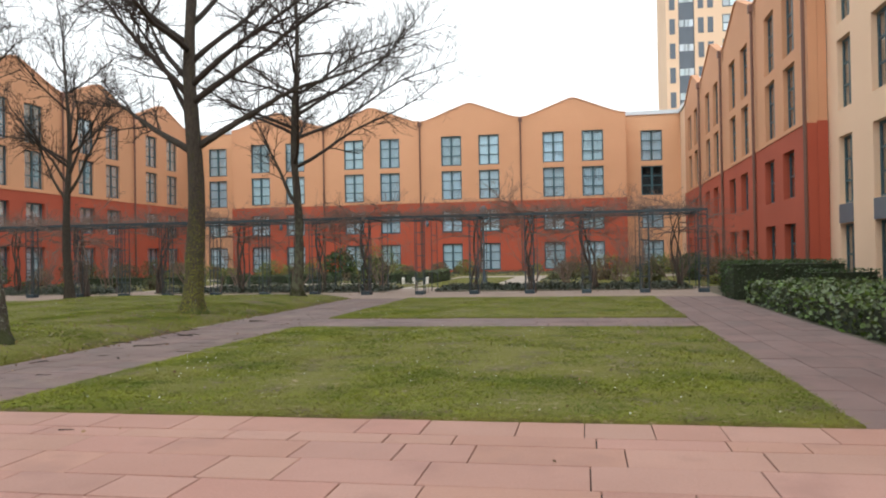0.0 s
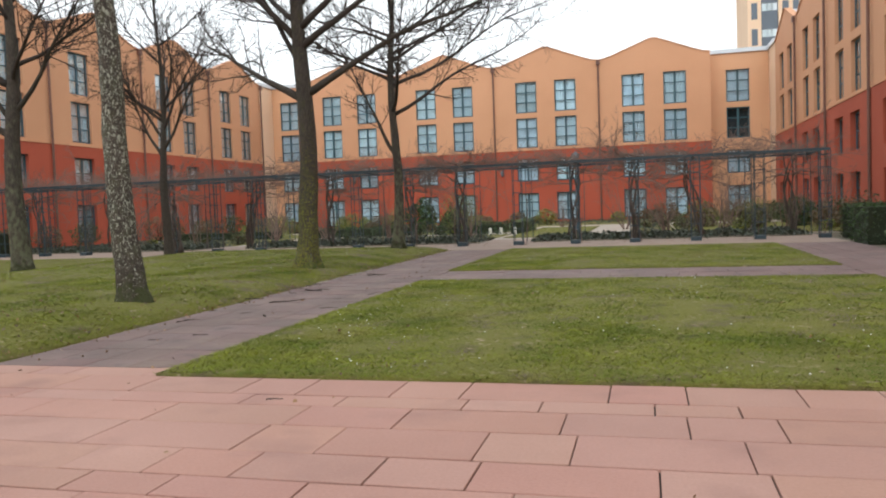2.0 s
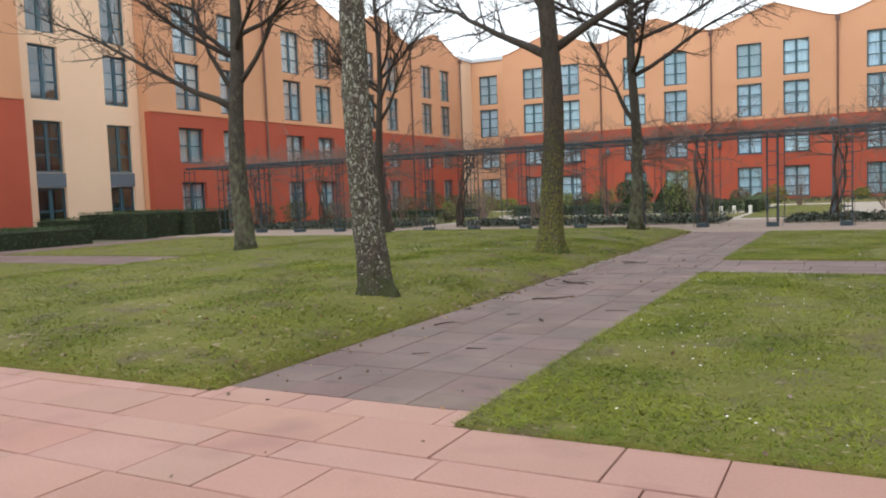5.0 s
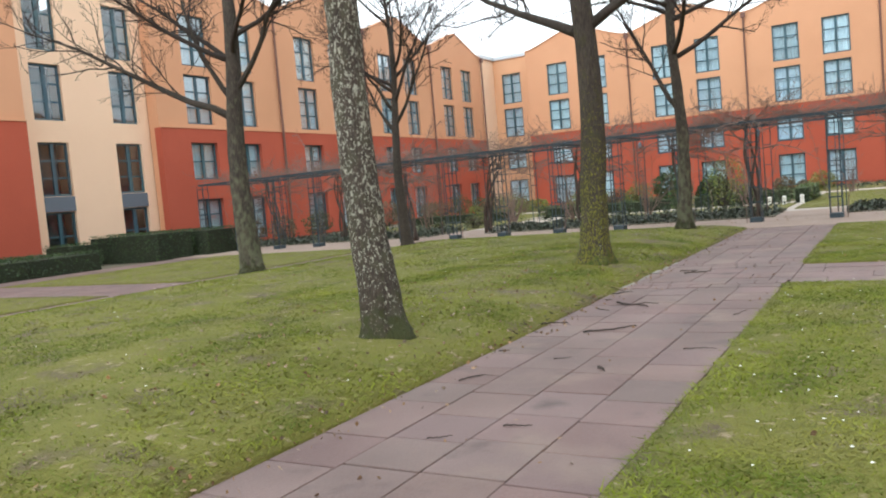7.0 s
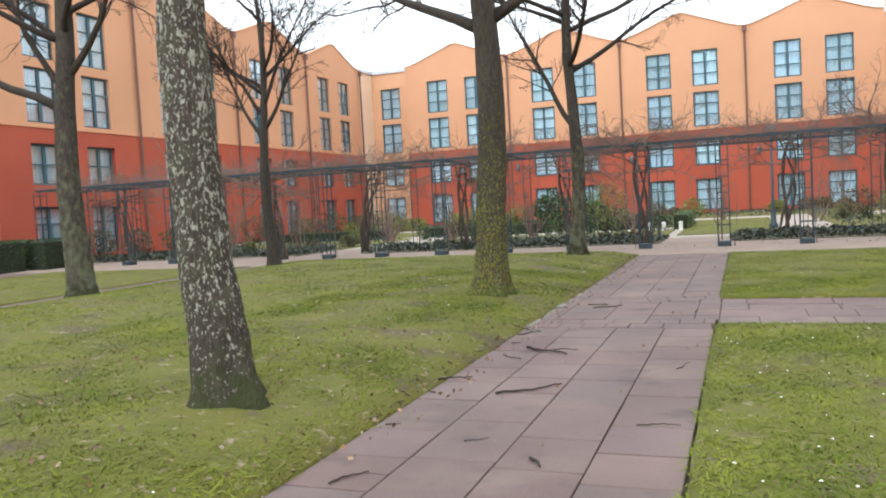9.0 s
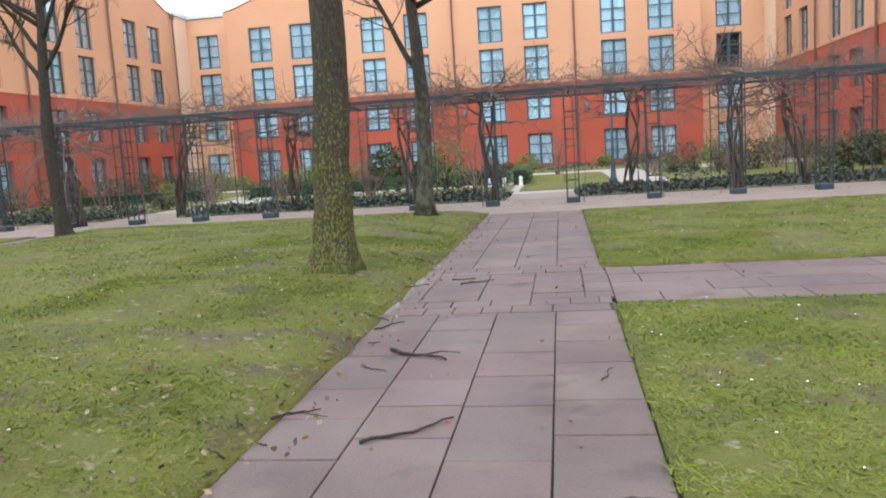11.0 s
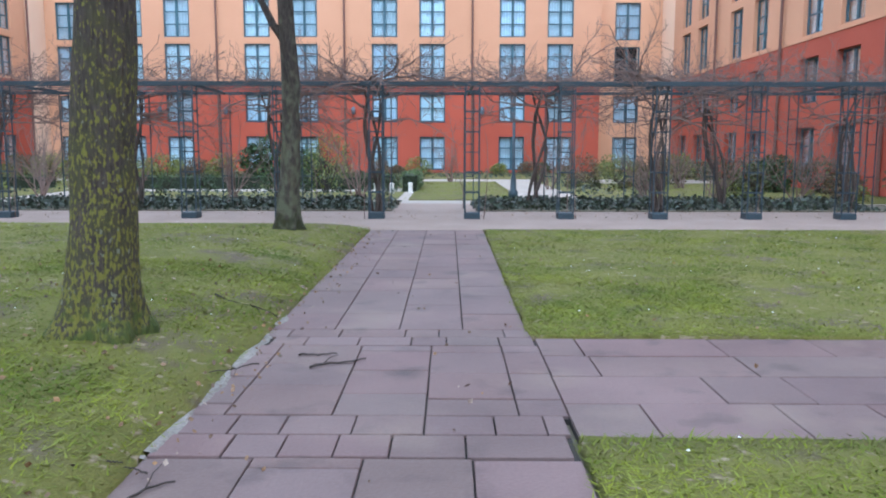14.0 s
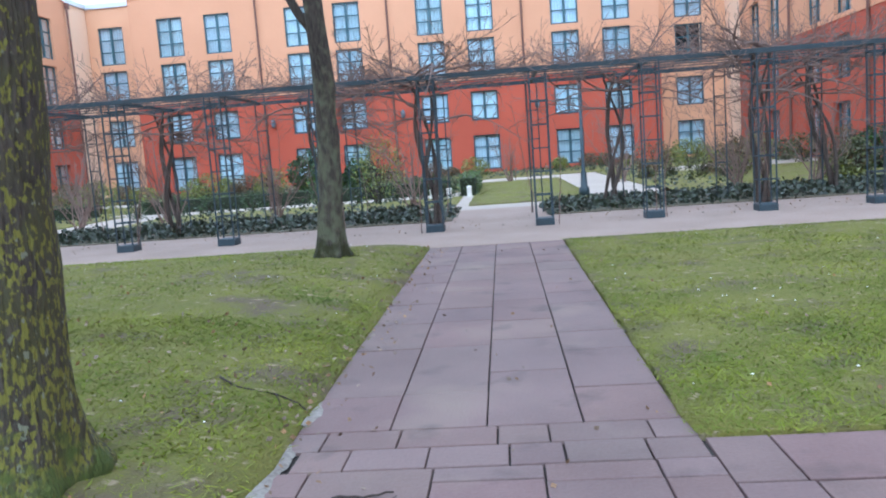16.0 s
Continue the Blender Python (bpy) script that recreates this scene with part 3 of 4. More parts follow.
def paving(name, label, x0, x1, y0, y1, widths, lengths, along, near, far, seed, split=None, skip=(), top_z=0.0):
    """Flagstones in rows; the stones in the stretch `split` are single parts, the rest is one mesh."""
    rnd = random.Random(seed)
    base = top(name, Build().box(x0, x1, y0, y1, -0.058, -0.024).mesh(name, JOINT), label, "paving", kind="structure")
    rest, singles = Build(), 0
    lo, hi, a0, a1 = (x0, x1, y0, y1) if along == "y" else (y0, y1, x0, x1)
    u, r = lo, 0
    meshes = {}
    while u < hi - 0.05:
        w = widths[r % len(widths)]
        if hi - u - w < 0.2:
            w = hi - u
        v = a0 - rnd.uniform(0, 0.7)
        while v < a1:
            ln = rnd.choice(lengths)
            va, vb = max(v, a0), min(v + ln, a1)
            v += ln
            if vb - va < 0.12:
                continue
            g, e = 0.004 + 0.003 * rnd.random(), 0.005 + 0.007 * rnd.random()
            X0, X1, Ya, Yb = (u + g, u + w - g, va + e, vb - e) if along == "y" else (va + g, vb - g, u + e, u + w - e)
            dz = rnd.uniform(-0.003, 0.002)
            cx, cy = (X0 + X1) / 2, (Ya + Yb) / 2
            if any(s[0] < cx < s[1] and s[2] < cy < s[3] for s in skip):
                continue
            if split and split[0] < cx < split[1] and split[2] < cy < split[3] and singles < 300:
                key = (round(X1 - X0, 3), round(Yb - Ya, 3))
                if key not in meshes:
                    hx, hy = key[0] / 2, key[1] / 2
                    meshes[key] = Build().slab(-hx, hx, -hy, hy, -0.03, 0.0, 0.004).mesh("flagstone", near)
                child("flagstone", meshes[key], base, m=pose(cx, cy, top_z + dz, rnd.uniform(-0.15, 0.15), rnd.uniform(-0.15, 0.15), 0))
                singles += 1
            else:
                rest.slab(X0, X1, Ya, Yb, -0.03, top_z + dz, 0.004)
        u += w
        r += 1
    if rest.v:
        child("flagstones", rest.mesh("flagstones", far), base, kind="stuff")
    return base


def sand_edge(x, y0, y1, seed):
    """Broken patches of washed-out sand along the path's edge."""
    rnd = random.Random(seed)
    v, f, n = [], [], 90
    wide = []
    for i in range(n + 1):
        y = y0 + (y1 - y0) * i / n
        w = max(0.0, 0.16 * noise.noise(Vector((seed, y * 2.3, 0))) + 0.05) * math.sin(math.pi * i / n) ** 0.5 + rnd.uniform(0, 0.02)
        wide.append(w)
        v += [(x - 0.03, y, -0.02), (x - 0.02, y, 0.016), (x + w * 0.6, y, 0.009), (x + w, y, -0.004)]
    for i in range(n):
        if wide[i] > 0.025:
            f += [(4 * i + k, 4 * i + k + 1, 4 * i + k + 5, 4 * i + k + 4) for k in range(3)]
    top("sand", mesh_of("sand", v, f, SAND), "greyish washed sand along the path edge", "sand", kind="stuff")


sand_edge(P_W0, 13.8, 18.0, 3)

# ---- trees ----
def grow(rnd, start, direction, length, r0, r1, steps=7, wander=0.12, lift=0.05, sag=0.0):
    """The bent centre line of a branch and its radii."""
    pts, d = [start.copy()], direction.normalized()
    for i in range(steps):
        d = (d + Vector((rnd.gauss(0, wander), rnd.gauss(0, wander), rnd.gauss(0, wander) + lift - sag * i / steps))).normalized()
        pts.append(pts[-1] + d * length / steps)
    return pts, [r0 + (r1 - r0) * (i / steps) ** 0.8 for i in range(steps + 1)]


def side_way(rnd, d, angle):
    q = d.to_track_quat("Z", "X")
    a = rnd.uniform(0, 2 * math.pi)
    return q @ Vector((math.sin(angle) * math.cos(a), math.sin(angle) * math.sin(a), math.cos(angle)))


def twigs_on(b, rnd, pts, radii, count, length, depth, sides):
    n = len(pts) - 1
    for k in range(count):
        f = (0.22 + 0.78 * (k + rnd.random()) / count) * n
        i = min(int(f), n - 1)
        p = pts[i].lerp(pts[i + 1], f - i)
        d = side_way(rnd, pts[i + 1] - pts[i], rnd.uniform(0.5, 1.0))
        d.z += 0.12
        ln = length * rnd.uniform(0.55, 1.1) * (1.1 - 0.45 * f / n)
        r = min(radii[i] * 0.62, 0.0115 * ln + 0.006)
        q, rr = grow(rnd, p, d, ln, r, max(0.0048, r * 0.4), 5 if depth else 4, 0.16, 0.03)
        b.tube(q, rr, sides, cap=False)
        if depth:
            twigs_on(b, rnd, q, rr, 5 if depth > 1 else 4, ln * 0.52, depth - 1, 3)


def tree(label, x, y, z, height, r, lean, limbs, bark, seed, more=9, first=4.2, upright=0.7, twig_len=1.7, leader=1.0):
    rnd = random.Random(seed)
    base = tagged(new("tree"), label, "tree", "bare trees on the lawn")
    base.matrix_world = pose(x, y, z)
    pts, radii = [], []
    n = 30
    for i in range(n + 1):
        f = i / n
        h = height * f ** 2.1
        flare = (0.30 * math.exp(-h / 0.16) + 0.14 * math.exp(-h / 0.6)) * r
        pts.append(Vector((lean[0] * h + 0.07 * math.sin(h * 0.9 + seed), lean[1] * h + 0.06 * math.cos(h * 0.8 + seed), h - 0.12 if i == 0 else h)))
        radii.append(r * (1 - 0.25 * min(1, h / first)) * (1 - 0.9 * max(0, (h - first) / (height - first)) * leader) + flare)
    tb = Build().tube(pts, radii, 20)
    shaped = []
    for v in tb.v:
        w = Vector(v)
        wob = 0.03 * noise.noise(w * 3.1 + Vector((seed, 0, 0))) + 0.012 * noise.noise(Vector((w.x * 16, w.y * 16, w.z * 5)))
        root = math.exp(-max(0, w.z) / 0.2) * 0.085 * math.sin(math.atan2(w.y - lean[1] * w.z, w.x - lean[0] * w.z) * 4 + seed)
        c = Vector((lean[0] * w.z, lean[1] * w.z, w.z))
        out = (w - c)
        k = 1 + (wob + root) / max(0.05, out.length)
        shaped.append(tuple(c + Vector((out.x * k, out.y * k, 0))))
    tb.v = shaped
    child("trunk", tb.mesh("trunk", bark, True), base)

    def at(h):
        for a, c in zip(pts, pts[1:]):
            if a.z <= h <= c.z:
                return a.lerp(c, (h - a.z) / (c.z - a.z))
        return pts[-1]

    todo = list(limbs)
    az = rnd.uniform(0, 360)
    for k in range(more):
        az += 137.5
        h = first + 0.8 + (height - first - 1.2) * (k + 0.5) / more
        todo.append((h, az, rnd.uniform(30, 50) if rnd.random() < upright else rnd.uniform(10, 30), (height - h) * 0.38 + 1.9))
    crown = Build()
    for h, a, el, ln in todo:
        d = Vector((math.cos(radians(a)) * math.cos(radians(el)), math.sin(radians(a)) * math.cos(radians(el)), math.sin(radians(el))))
        f = max(0, (h - first) / (height - first))
        rl = min(r * 0.42, 0.013 * ln + 0.022) * (1 - 0.5 * f)
        q, rr = grow(rnd, at(h), d, ln, rl, 0.010, 10, 0.085, 0.0 if (h, a, el, ln) in limbs else 0.03)
        child("limb", Build().tube(q, rr, 9).mesh("limb", TWIG if h > 4.5 else BARK, True), base)
        twigs_on(crown, rnd, q, rr, int(8 + ln * 2.9), twig_len, 2, 4)
    twigs_on(crown, rnd, pts[-8:], radii[-8:], 12, twig_len, 2, 4)
    child("crown", crown.mesh("crown", TWIG), base, "bare fine twigs", kind="stuff")
    return base


tree("leaning bare tree, bark spotted with pale lichen", -8.29, 9.38, 0.19, 14.0, 0.213, (-0.082, 0.0), [(5.6, 190, 35, 4.2), (6.0, 20, 40, 4.0)], LICHEN, 3, 9, 5.6, 0.7, 1.6)
tree("bare tree with a forked crown on the lawn", -17.5, 16.9, 0.15, 13.0, 0.27, (0.01, 0.0), [(3.9, 188, 33, 6.5), (4.3, 200, 55, 4.5), (4.5, 15, 42, 5.0), (5.2, 170, 45, 5.0), (5.4, 330, 45, 4.5)], GREYGREEN, 8, 13, 4.2, 0.7, 2.0)
tree("large bare tree with yellow moss on its trunk", -8.2, 16.14, 0.22, 17.0, 0.255, (0.008, 0.0), [(4.1, 158, 22, 6.4), (4.2, 4, 33, 6.5), (4.9, 150, 52, 4.5), (5.5, 200, 45, 5.5), (5.8, 350, 36, 6.0), (6.4, 20, 42, 5.5), (6.9, 185, 42, 5.5)], MOSSY, 5, 17, 4.2, 0.5, 1.8)
tree("slender dark bare tree by the path", -8.4, 24.1, 0.21, 14.5, 0.185, (0.004, 0.0), [(3.2, 178, 58, 4.5), (4.6, 3, 22, 6.2), (5.6, 352, 20, 6.4), (6.4, 8, 24, 6.6), (7.2, 356, 26, 6.0), (5.8, 185, 30, 4.0), (7.0, 172, 35, 4.0)], GREYGREEN, 12, 15, 3.6, 0.3, 1.8)
tree("young bare tree with upswept limbs", -17.2, 23.75, 0.18, 10.5, 0.165, (0.0, 0.0), [(3.6, 180, 45, 3.6), (3.9, 5, 45, 3.8), (4.3, 200, 58, 3.5), (4.6, 340, 55, 3.8), (5.1, 175, 40, 3.6), (5.4, 20, 42, 3.6)], BARK, 21, 8, 3.8, 0.8, 1.5)

# ---- pergola ----
YF, YB, BEAM = 29.2, 32.4, 3.16
FRONT = [-5.0, -2.75, -0.5, 1.75, 4.0, 6.22, -7.3, -9.55, -11.8, -14.05, -16.3, -18.4, -20.7, -22.95, -25.2, -27.45, -29.7, -31.9]
pergola = tagged(new("pergola"), "long blue-grey iron pergola with lattice posts", "pergola")
post = Build()
for sx in (-0.17, 0.17):
    for sy in (-0.17, 0.17):
        post.box(sx - 0.014, sx + 0.014, sy - 0.014, sy + 0.014, 0.14, BEAM)
for z in (0.62, 1.1, 1.58, 2.06, 2.54, 3.0):
    post.box(-0.156, 0.156, -0.182, -0.158, z, z + 0.028).box(-0.156, 0.156, 0.158, 0.182, z, z + 0.028)
    post.box(-0.182, -0.158, -0.156, 0.156, z, z + 0.028).box(0.158, 0.182, -0.156, 0.156, z, z + 0.028)
post_mesh = post.mesh("post", IRON)
foot_mesh = Build().slab(-0.19, 0.19, -0.19, 0.19, -0.02, 0.15, 0.02).mesh("foot", IRON)
thin = Build()
for sx in (-0.13, 0.13):
    thin.box(sx - 0.014, sx + 0.014, -0.014, 0.014, 0.0, BEAM)
for z in (0.9, 1.8, 2.5):
    thin.box(-0.116, 0.116, -0.012, 0.012, z, z + 0.028)
thin_mesh = thin.mesh("back_post", IRON)
for x in FRONT:
    p = child("post", post_mesh, pergola, m=pose(x, YF, 0))
    child("foot", foot_mesh, p, "square iron planter foot", pose(0, 0, 0))
    child("back_post", thin_mesh, pergola, m=pose(x, YB, 0))
    child("crossbar", Build().box(x - 0.03, x + 0.03, YF + 0.052, YB - 0.042, BEAM + 0.015, BEAM + 0.075).mesh("crossbar", IRON), pergola)
child("beam", Build().box(-32.1, 6.42, YF - 0.05, YF + 0.05, BEAM + 0.001, BEAM + 0.095).mesh("beam", IRON), pergola, "front top rail")
child("beam", Build().box(-32.1, 6.42, YB - 0.04, YB + 0.04, BEAM + 0.001, BEAM + 0.085).mesh("beam", IRON), pergola, "back top rail")
wire = Build().box(-32.0, 6.3, -0.012, 0.012, 0, 0.024).mesh("wire", IRON)
for k in range(4):
    child("wire", wire, pergola, m=pose(0, YF + 0.65 * (k + 1), BEAM + 0.076))


def climber(label, x, y, seed, stems=3, reach=2.6):
    """A twisted climbing plant that goes up the pergola."""
    rnd = random.Random(seed)
    base = tagged(new("climbing_plant"), label, "climber", "climbers on the pergola")
    base.matrix_world = pose(x, y, -0.02)
    tb, tw = Build(), Build()
    sway = rnd.uniform(-0.8, 0.8)
    for s in range(stems):
        ph, rad = s * 2.1 + rnd.random(), rnd.uniform(0.07, 0.2)
        pts = [Vector((sway * (z / 3.2) + math.cos(ph + z * 1.4) * rad * (1 + 0.25 * z), math.sin(ph + z * 1.4) * rad, z)) for z in [0.22 * i for i in range(16)]]
        tb.tube(pts, [0.052 - 0.002 * i + 0.010 * math.sin(i * 1.7 + s) for i in range(16)], 8)
        for k in range(4):
            d = Vector((rnd.choice((-1, 1)), rnd.uniform(-0.6, 0.6), rnd.uniform(0.0, 0.3)))
            q, rr = grow(rnd, pts[rnd.randint(11, 15)], d, reach * rnd.uniform(0.6, 1.2), 0.028, 0.008, 9, 0.2, 0.0, 0.02)
            tw.tube(q, rr, 5, cap=False)
            twigs_on(tw, rnd, q, rr, 9, 0.8, 1, 3)
    child("trunk", tb.mesh("trunk", VINE_BARK, True), base)
    child("tangle", tw.mesh("tangle", VINE), base, "bare tangled shoots", kind="stuff")


for k, (x, y) in enumerate(((-14.3, YB), (-7.3, YF + 0.32), (-3.2, YB), (2.2, YB), (5.7, YB), (-10.2, YB), (-18.6, YB), (-22.5, YB), (-26.3, YB), (-30.0, YB), (-0.45, YF + 0.3), (-20.5, YF + 0.3))):
    climber("gnarled bare climber twisting up the pergola", x, y, 40 + k, 4 if k % 3 else 5)

rnd = random.Random(77)
tangle = Build()
for k in range(1500):
    x = rnd.uniform(-32, 6.2)
    p = Vector((x, rnd.uniform(YF - 0.15, YB + 0.1), BEAM + rnd.uniform(0.05, 0.2)))
    d = Vector((rnd.choice((-1, 1)) * rnd.uniform(0.4, 1), rnd.uniform(-0.6, 0.6), rnd.uniform(0.05, 0.55)))
    q, rr = grow(rnd, p, d, rnd.uniform(0.5, 1.5), 0.009, 0.004, 6, 0.22, 0.0, 0.12)
    tangle.tube(q, rr, 4, cap=False)
    twigs_on(tangle, rnd, q, rr, 4, 0.35, 0, 3)
for x in FRONT:
    for k in range(3):
        q, rr = grow(rnd, Vector((x + rnd.uniform(-0.3, 0.3), rnd.choice((YF, YB)) + rnd.uniform(-0.2, 0.2), 0)), Vector((rnd.gauss(0, 0.05), 0, 1)), rnd.uniform(2.0, 3.3), 0.012, 0.005, 10, 0.07, 0.05)
        tangle.tube(q, rr, 4, cap=False)
        twigs_on(tangle, rnd, q, rr, 7, 0.35, 0, 3)
top("vine_shoots", tangle.mesh("vine_shoots", VINE), "bare vine shoots tangled over the pergola top", "vines", kind="stuff")


# ---- hedges and shrubs ----
def hedge(label, x0, x1, y0, y1, h, mat, seed, leaf=0.06, density=170, rough=0.05, name="hedge", category="hedge"):
    rnd = random.Random(seed)
    base = tagged(new(name), label, category)
    base.matrix_world = pose((x0 + x1) / 2, (y0 + y1) / 2, -0.05)
    hx, hy = (x1 - x0) / 2, (y1 - y0) / 2
    # solid dark box: the shade behind the leaves, put in as colour
    child("shade_core", Build().box(-hx + 0.1, hx - 0.1, -hy + 0.1, hy - 0.1, 0, h - 0.06).mesh("shade_core", CORE), base, "dark core box coloured as the shade among the leaves")
    b = Build()
    for side, area in (("t", 4 * hx * hy), ("f", 2 * hx * h), ("b", 2 * hx * h), ("l", 2 * hy * h), ("r", 2 * hy * h)):
        for k in range(int(area * density)):
            u, v = rnd.uniform(-hx, hx), rnd.uniform(-hy, hy)
            z = rnd.uniform(0.02, h)
            e = abs(rnd.gauss(0, rough))
            n = rough * 1.6 * noise.noise(Vector((u * 1.3 + x0, v * 1.3 + y0, z * 1.3)))
            p = {"t": (u, v, h + 0.05 - e + n), "f": (u, -hy + e - n, z), "b": (u, hy - e + n, z), "l": (-hx + e - n, v, z), "r": (hx - e + n, v, z)}[side]
            b.leaf(Vector(p), leaf * rnd.uniform(0.7, 1.5), rnd, 0.2)
    child("leaves", b.mesh("leaves", mat), base, kind="stuff")


hedge("tall clipped dark green box hedge", 6.45, 10.1, 24.7, 26.6, 1.22, HEDGE, 1)
hedge("tall clipped dark green box hedge", 6.9, 10.1, 26.9, 30.2, 1.2, HEDGE, 2)
hedge("low loose evergreen shrub bed by the path", 6.62, 10.6, 8.0, 23.2, 0.66, LAUREL, 3, 0.11, 130, 0.12, "shrub_bed", "shrub")
hedge("clipped dark green hedge below the cream wall", 8.6, 10.7, 23.6, 24.5, 0.95, HEDGE, 4)
hedge("tall clipped dark green box hedge", -35.7, -31.0, 25.5, 27.6, 1.25, HEDGE, 5, density=110)
hedge("tall clipped dark green box hedge", -35.7, -30.4, 27.8, 30.4, 1.2, HEDGE, 6, density=90)
hedge("low clipped green hedge by the far path", -35.6, -30.75, 17.8, 22.6, 0.75, HEDGE, 7, density=110)
hedge("low clipped green hedge below the cream wall", -35.6, -33.6, 23.2, 24.6, 1.05, HEDGE, 8, density=110)
hedge("low clipped box hedge in the garden", -20.5, -13.6, 43.4, 44.3, 0.6, HEDGE, 9, density=90)
hedge("low clipped box hedge in the garden", -12.4, -8.4, 43.4, 44.3, 0.6, HEDGE, 10, density=90)
hedge("low clipped box hedge beside the lawn", -7.5, -6.75, 41.6, 47.5, 0.75, LAUREL, 11, density=110)
hedge("low clipped box hedge in the garden", -30, -22.5, 43.4, 44.3, 0.6, HEDGE, 12, density=60)


def ball(label, x, y, r, mat, seed, squash=1.0, leaf=0.07, n=900, name="bush", stems=True, category="bush", group=""):
    """A rounded bush with an uneven outline."""
    rnd = random.Random(seed)
    base = tagged(new(name), label, category, group)
    base.matrix_world = pose(x, y, -0.05)
    st = Build()
    for k in range(7):
        d = Vector((rnd.gauss(0, 0.5), rnd.gauss(0, 0.5), 1))
        q, rr = grow(rnd, Vector((0, 0, 0)), d, 1.6 * r * squash, 0.02 + 0.012 * r, 0.005, 6, 0.1)
        st.tube(q, rr, 5, cap=False)
        twigs_on(st, rnd, q, rr, 5, 0.6 * r, 1, 3)
    child("woody_growth", st.mesh("woody_growth", TWIG), base, kind="stuff")
    b = Build()
    for k in range(n):
        d = Vector((rnd.gauss(0, 1), rnd.gauss(0, 1), rnd.gauss(0, 1))).normalized()
        q = r * (1 + 0.3 * noise.noise(d * 1.9 + Vector((seed, 0, 0)))) * rnd.uniform(0.35, 1) ** 0.5
        b.leaf(Vector((d.x * q, d.y * q, max(0.04, r * squash * 0.95 + d.z * q * squash))), leaf * rnd.uniform(0.7, 1.5), rnd, 0.2)
    child("leaves", b.mesh("leaves", mat), base, kind="stuff")


for k, x in enumerate((-19.6, -18.2, -16.8, -15.2, -12.6, -11.2, -9.8, -8.9, -7.9)):
    ball("small clipped box ball beside pale gravel", x, 41.3 + 0.15 * (k % 2), 0.42, HEDGE, 60 + k, leaf=0.06, n=520, group="box balls in the garden")
ball("big dark evergreen bush in the garden", -14.6, 48.5, 1.15, HEDGE, 71, 1.0, 0.14, 1900)
ball("dark evergreen bush in the garden", -12.6, 49.8, 0.85, HEDGE, 72, 1.0, 0.16, 1700)
ball("loose yellow-green shrub coming into leaf", -10.2, 40.2, 0.95, YELLOWISH, 73, 1.4, 0.07, 900)
ball("loose yellow-green shrub coming into leaf", -10.9, 46.0, 1.0, YELLOWISH, 74, 1.3, 0.08, 700)
ball("dark evergreen bush by the east wing", 7.4, 41.5, 0.9, HEDGE, 75, 0.9, 0.09, 2000)
ball("green shrub beside the pergola", 5.0, 38.0, 0.65, OLIVE, 76, 1.0, 0.1, 900)
rnd = random.Random(5)
for k in range(30):
    x = -34 + 43 * (k + rnd.uniform(0.1, 0.9)) / 30
    if -6.6 < x < -3.4:
        continue
    mat, word = rnd.choice(((RUSTY, "dry brownish"), (YELLOWISH, "yellow-green"), (OLIVE, "olive green"), (RUSTY, "dry brownish")))
    ball(f"{word} shrub in the bed before the hotel wall", x, rnd.uniform(54, 66), rnd.uniform(0.45, 0.9), mat, 100 + k, rnd.uniform(0.6, 0.95), 0.095, 950, group="shrubs before the hotel")
for k in range(9):
    mat, word = rnd.choice(((RUSTY, "dry brownish"), (YELLOWISH, "yellow-green"), (OLIVE, "olive green"), (RUSTY, "dry brownish")))
    ball(f"{word} shrub along the wing's wall", 9.0 - rnd.uniform(0, 1.2), 34 + 3.4 * k, rnd.uniform(0.6, 1.0), mat, 140 + k, 0.85, 0.095, 950, group="shrubs along the wings")
    ball(f"{word} shrub along the wing's wall", -34.3 + rnd.uniform(0, 1.6), 33 + 3.4 * k, rnd.uniform(0.6, 1.1), mat, 160 + k, 0.9, 0.095, 950, group="shrubs along the wings")
for k, (x, y) in enumerate(((1.2, 50), (3.2, 52), (5.3, 49), (6.8, 53), (3.0, 44), (-24, 47), (-27, 50), (-20, 50), (-30, 48), (-17.5, 52))):
    mat, word = ((RUSTY, "dry brownish"), (YELLOWISH, "yellow-green"))[k % 2]
    ball(f"{word} shrub in a garden bed", x, y, 0.95, mat, 190 + k, 0.85, 0.09, 950, group="shrubs in the garden")


def bare_shrub(label, x, y, h, seed, n=9):
    rnd = random.Random(seed)
    base = tagged(new("bare_shrub"), label, "shrub", "bare shrubs")
    base.matrix_world = pose(x, y, -0.03)
    b = Build()
    for k in range(n):
        q, rr = grow(rnd, Vector((rnd.gauss(0, 0.1), rnd.gauss(0, 0.1), 0)), Vector((rnd.gauss(0, 0.4), rnd.gauss(0, 0.4), 1)), h * rnd.uniform(0.7, 1.1), 0.028, 0.006, 7, 0.08)
        b.tube(q, rr, 5, cap=False)
        twigs_on(b, rnd, q, rr, 6, h * 0.3, 1, 3)
    child("woody_growth", b.mesh("woody_growth", VINE), base, kind="stuff")


for k, (x, y, h) in enumerate(((-5.4, 51, 2.4), (-8.6, 36.5, 2.6), (-12.5, 35.5, 2.2), (-16.0, 36.0, 2.8), (0.8, 35.6, 2.4), (3.3, 36.6, 2.8), (6.0, 36.2, 2.6), (-1.2, 44, 3.4), (4.6, 45, 3.6), (8.4, 38, 3.0), (-19.5, 37, 2.6), (-24.0, 36.5, 2.8), (-28.0, 37.0, 2.6), (1.8, 62, 5.2), (-21.5, 41, 3.2))):
    bare_shrub("bare many-stemmed shrub in the garden", x, y, h, 220 + k)


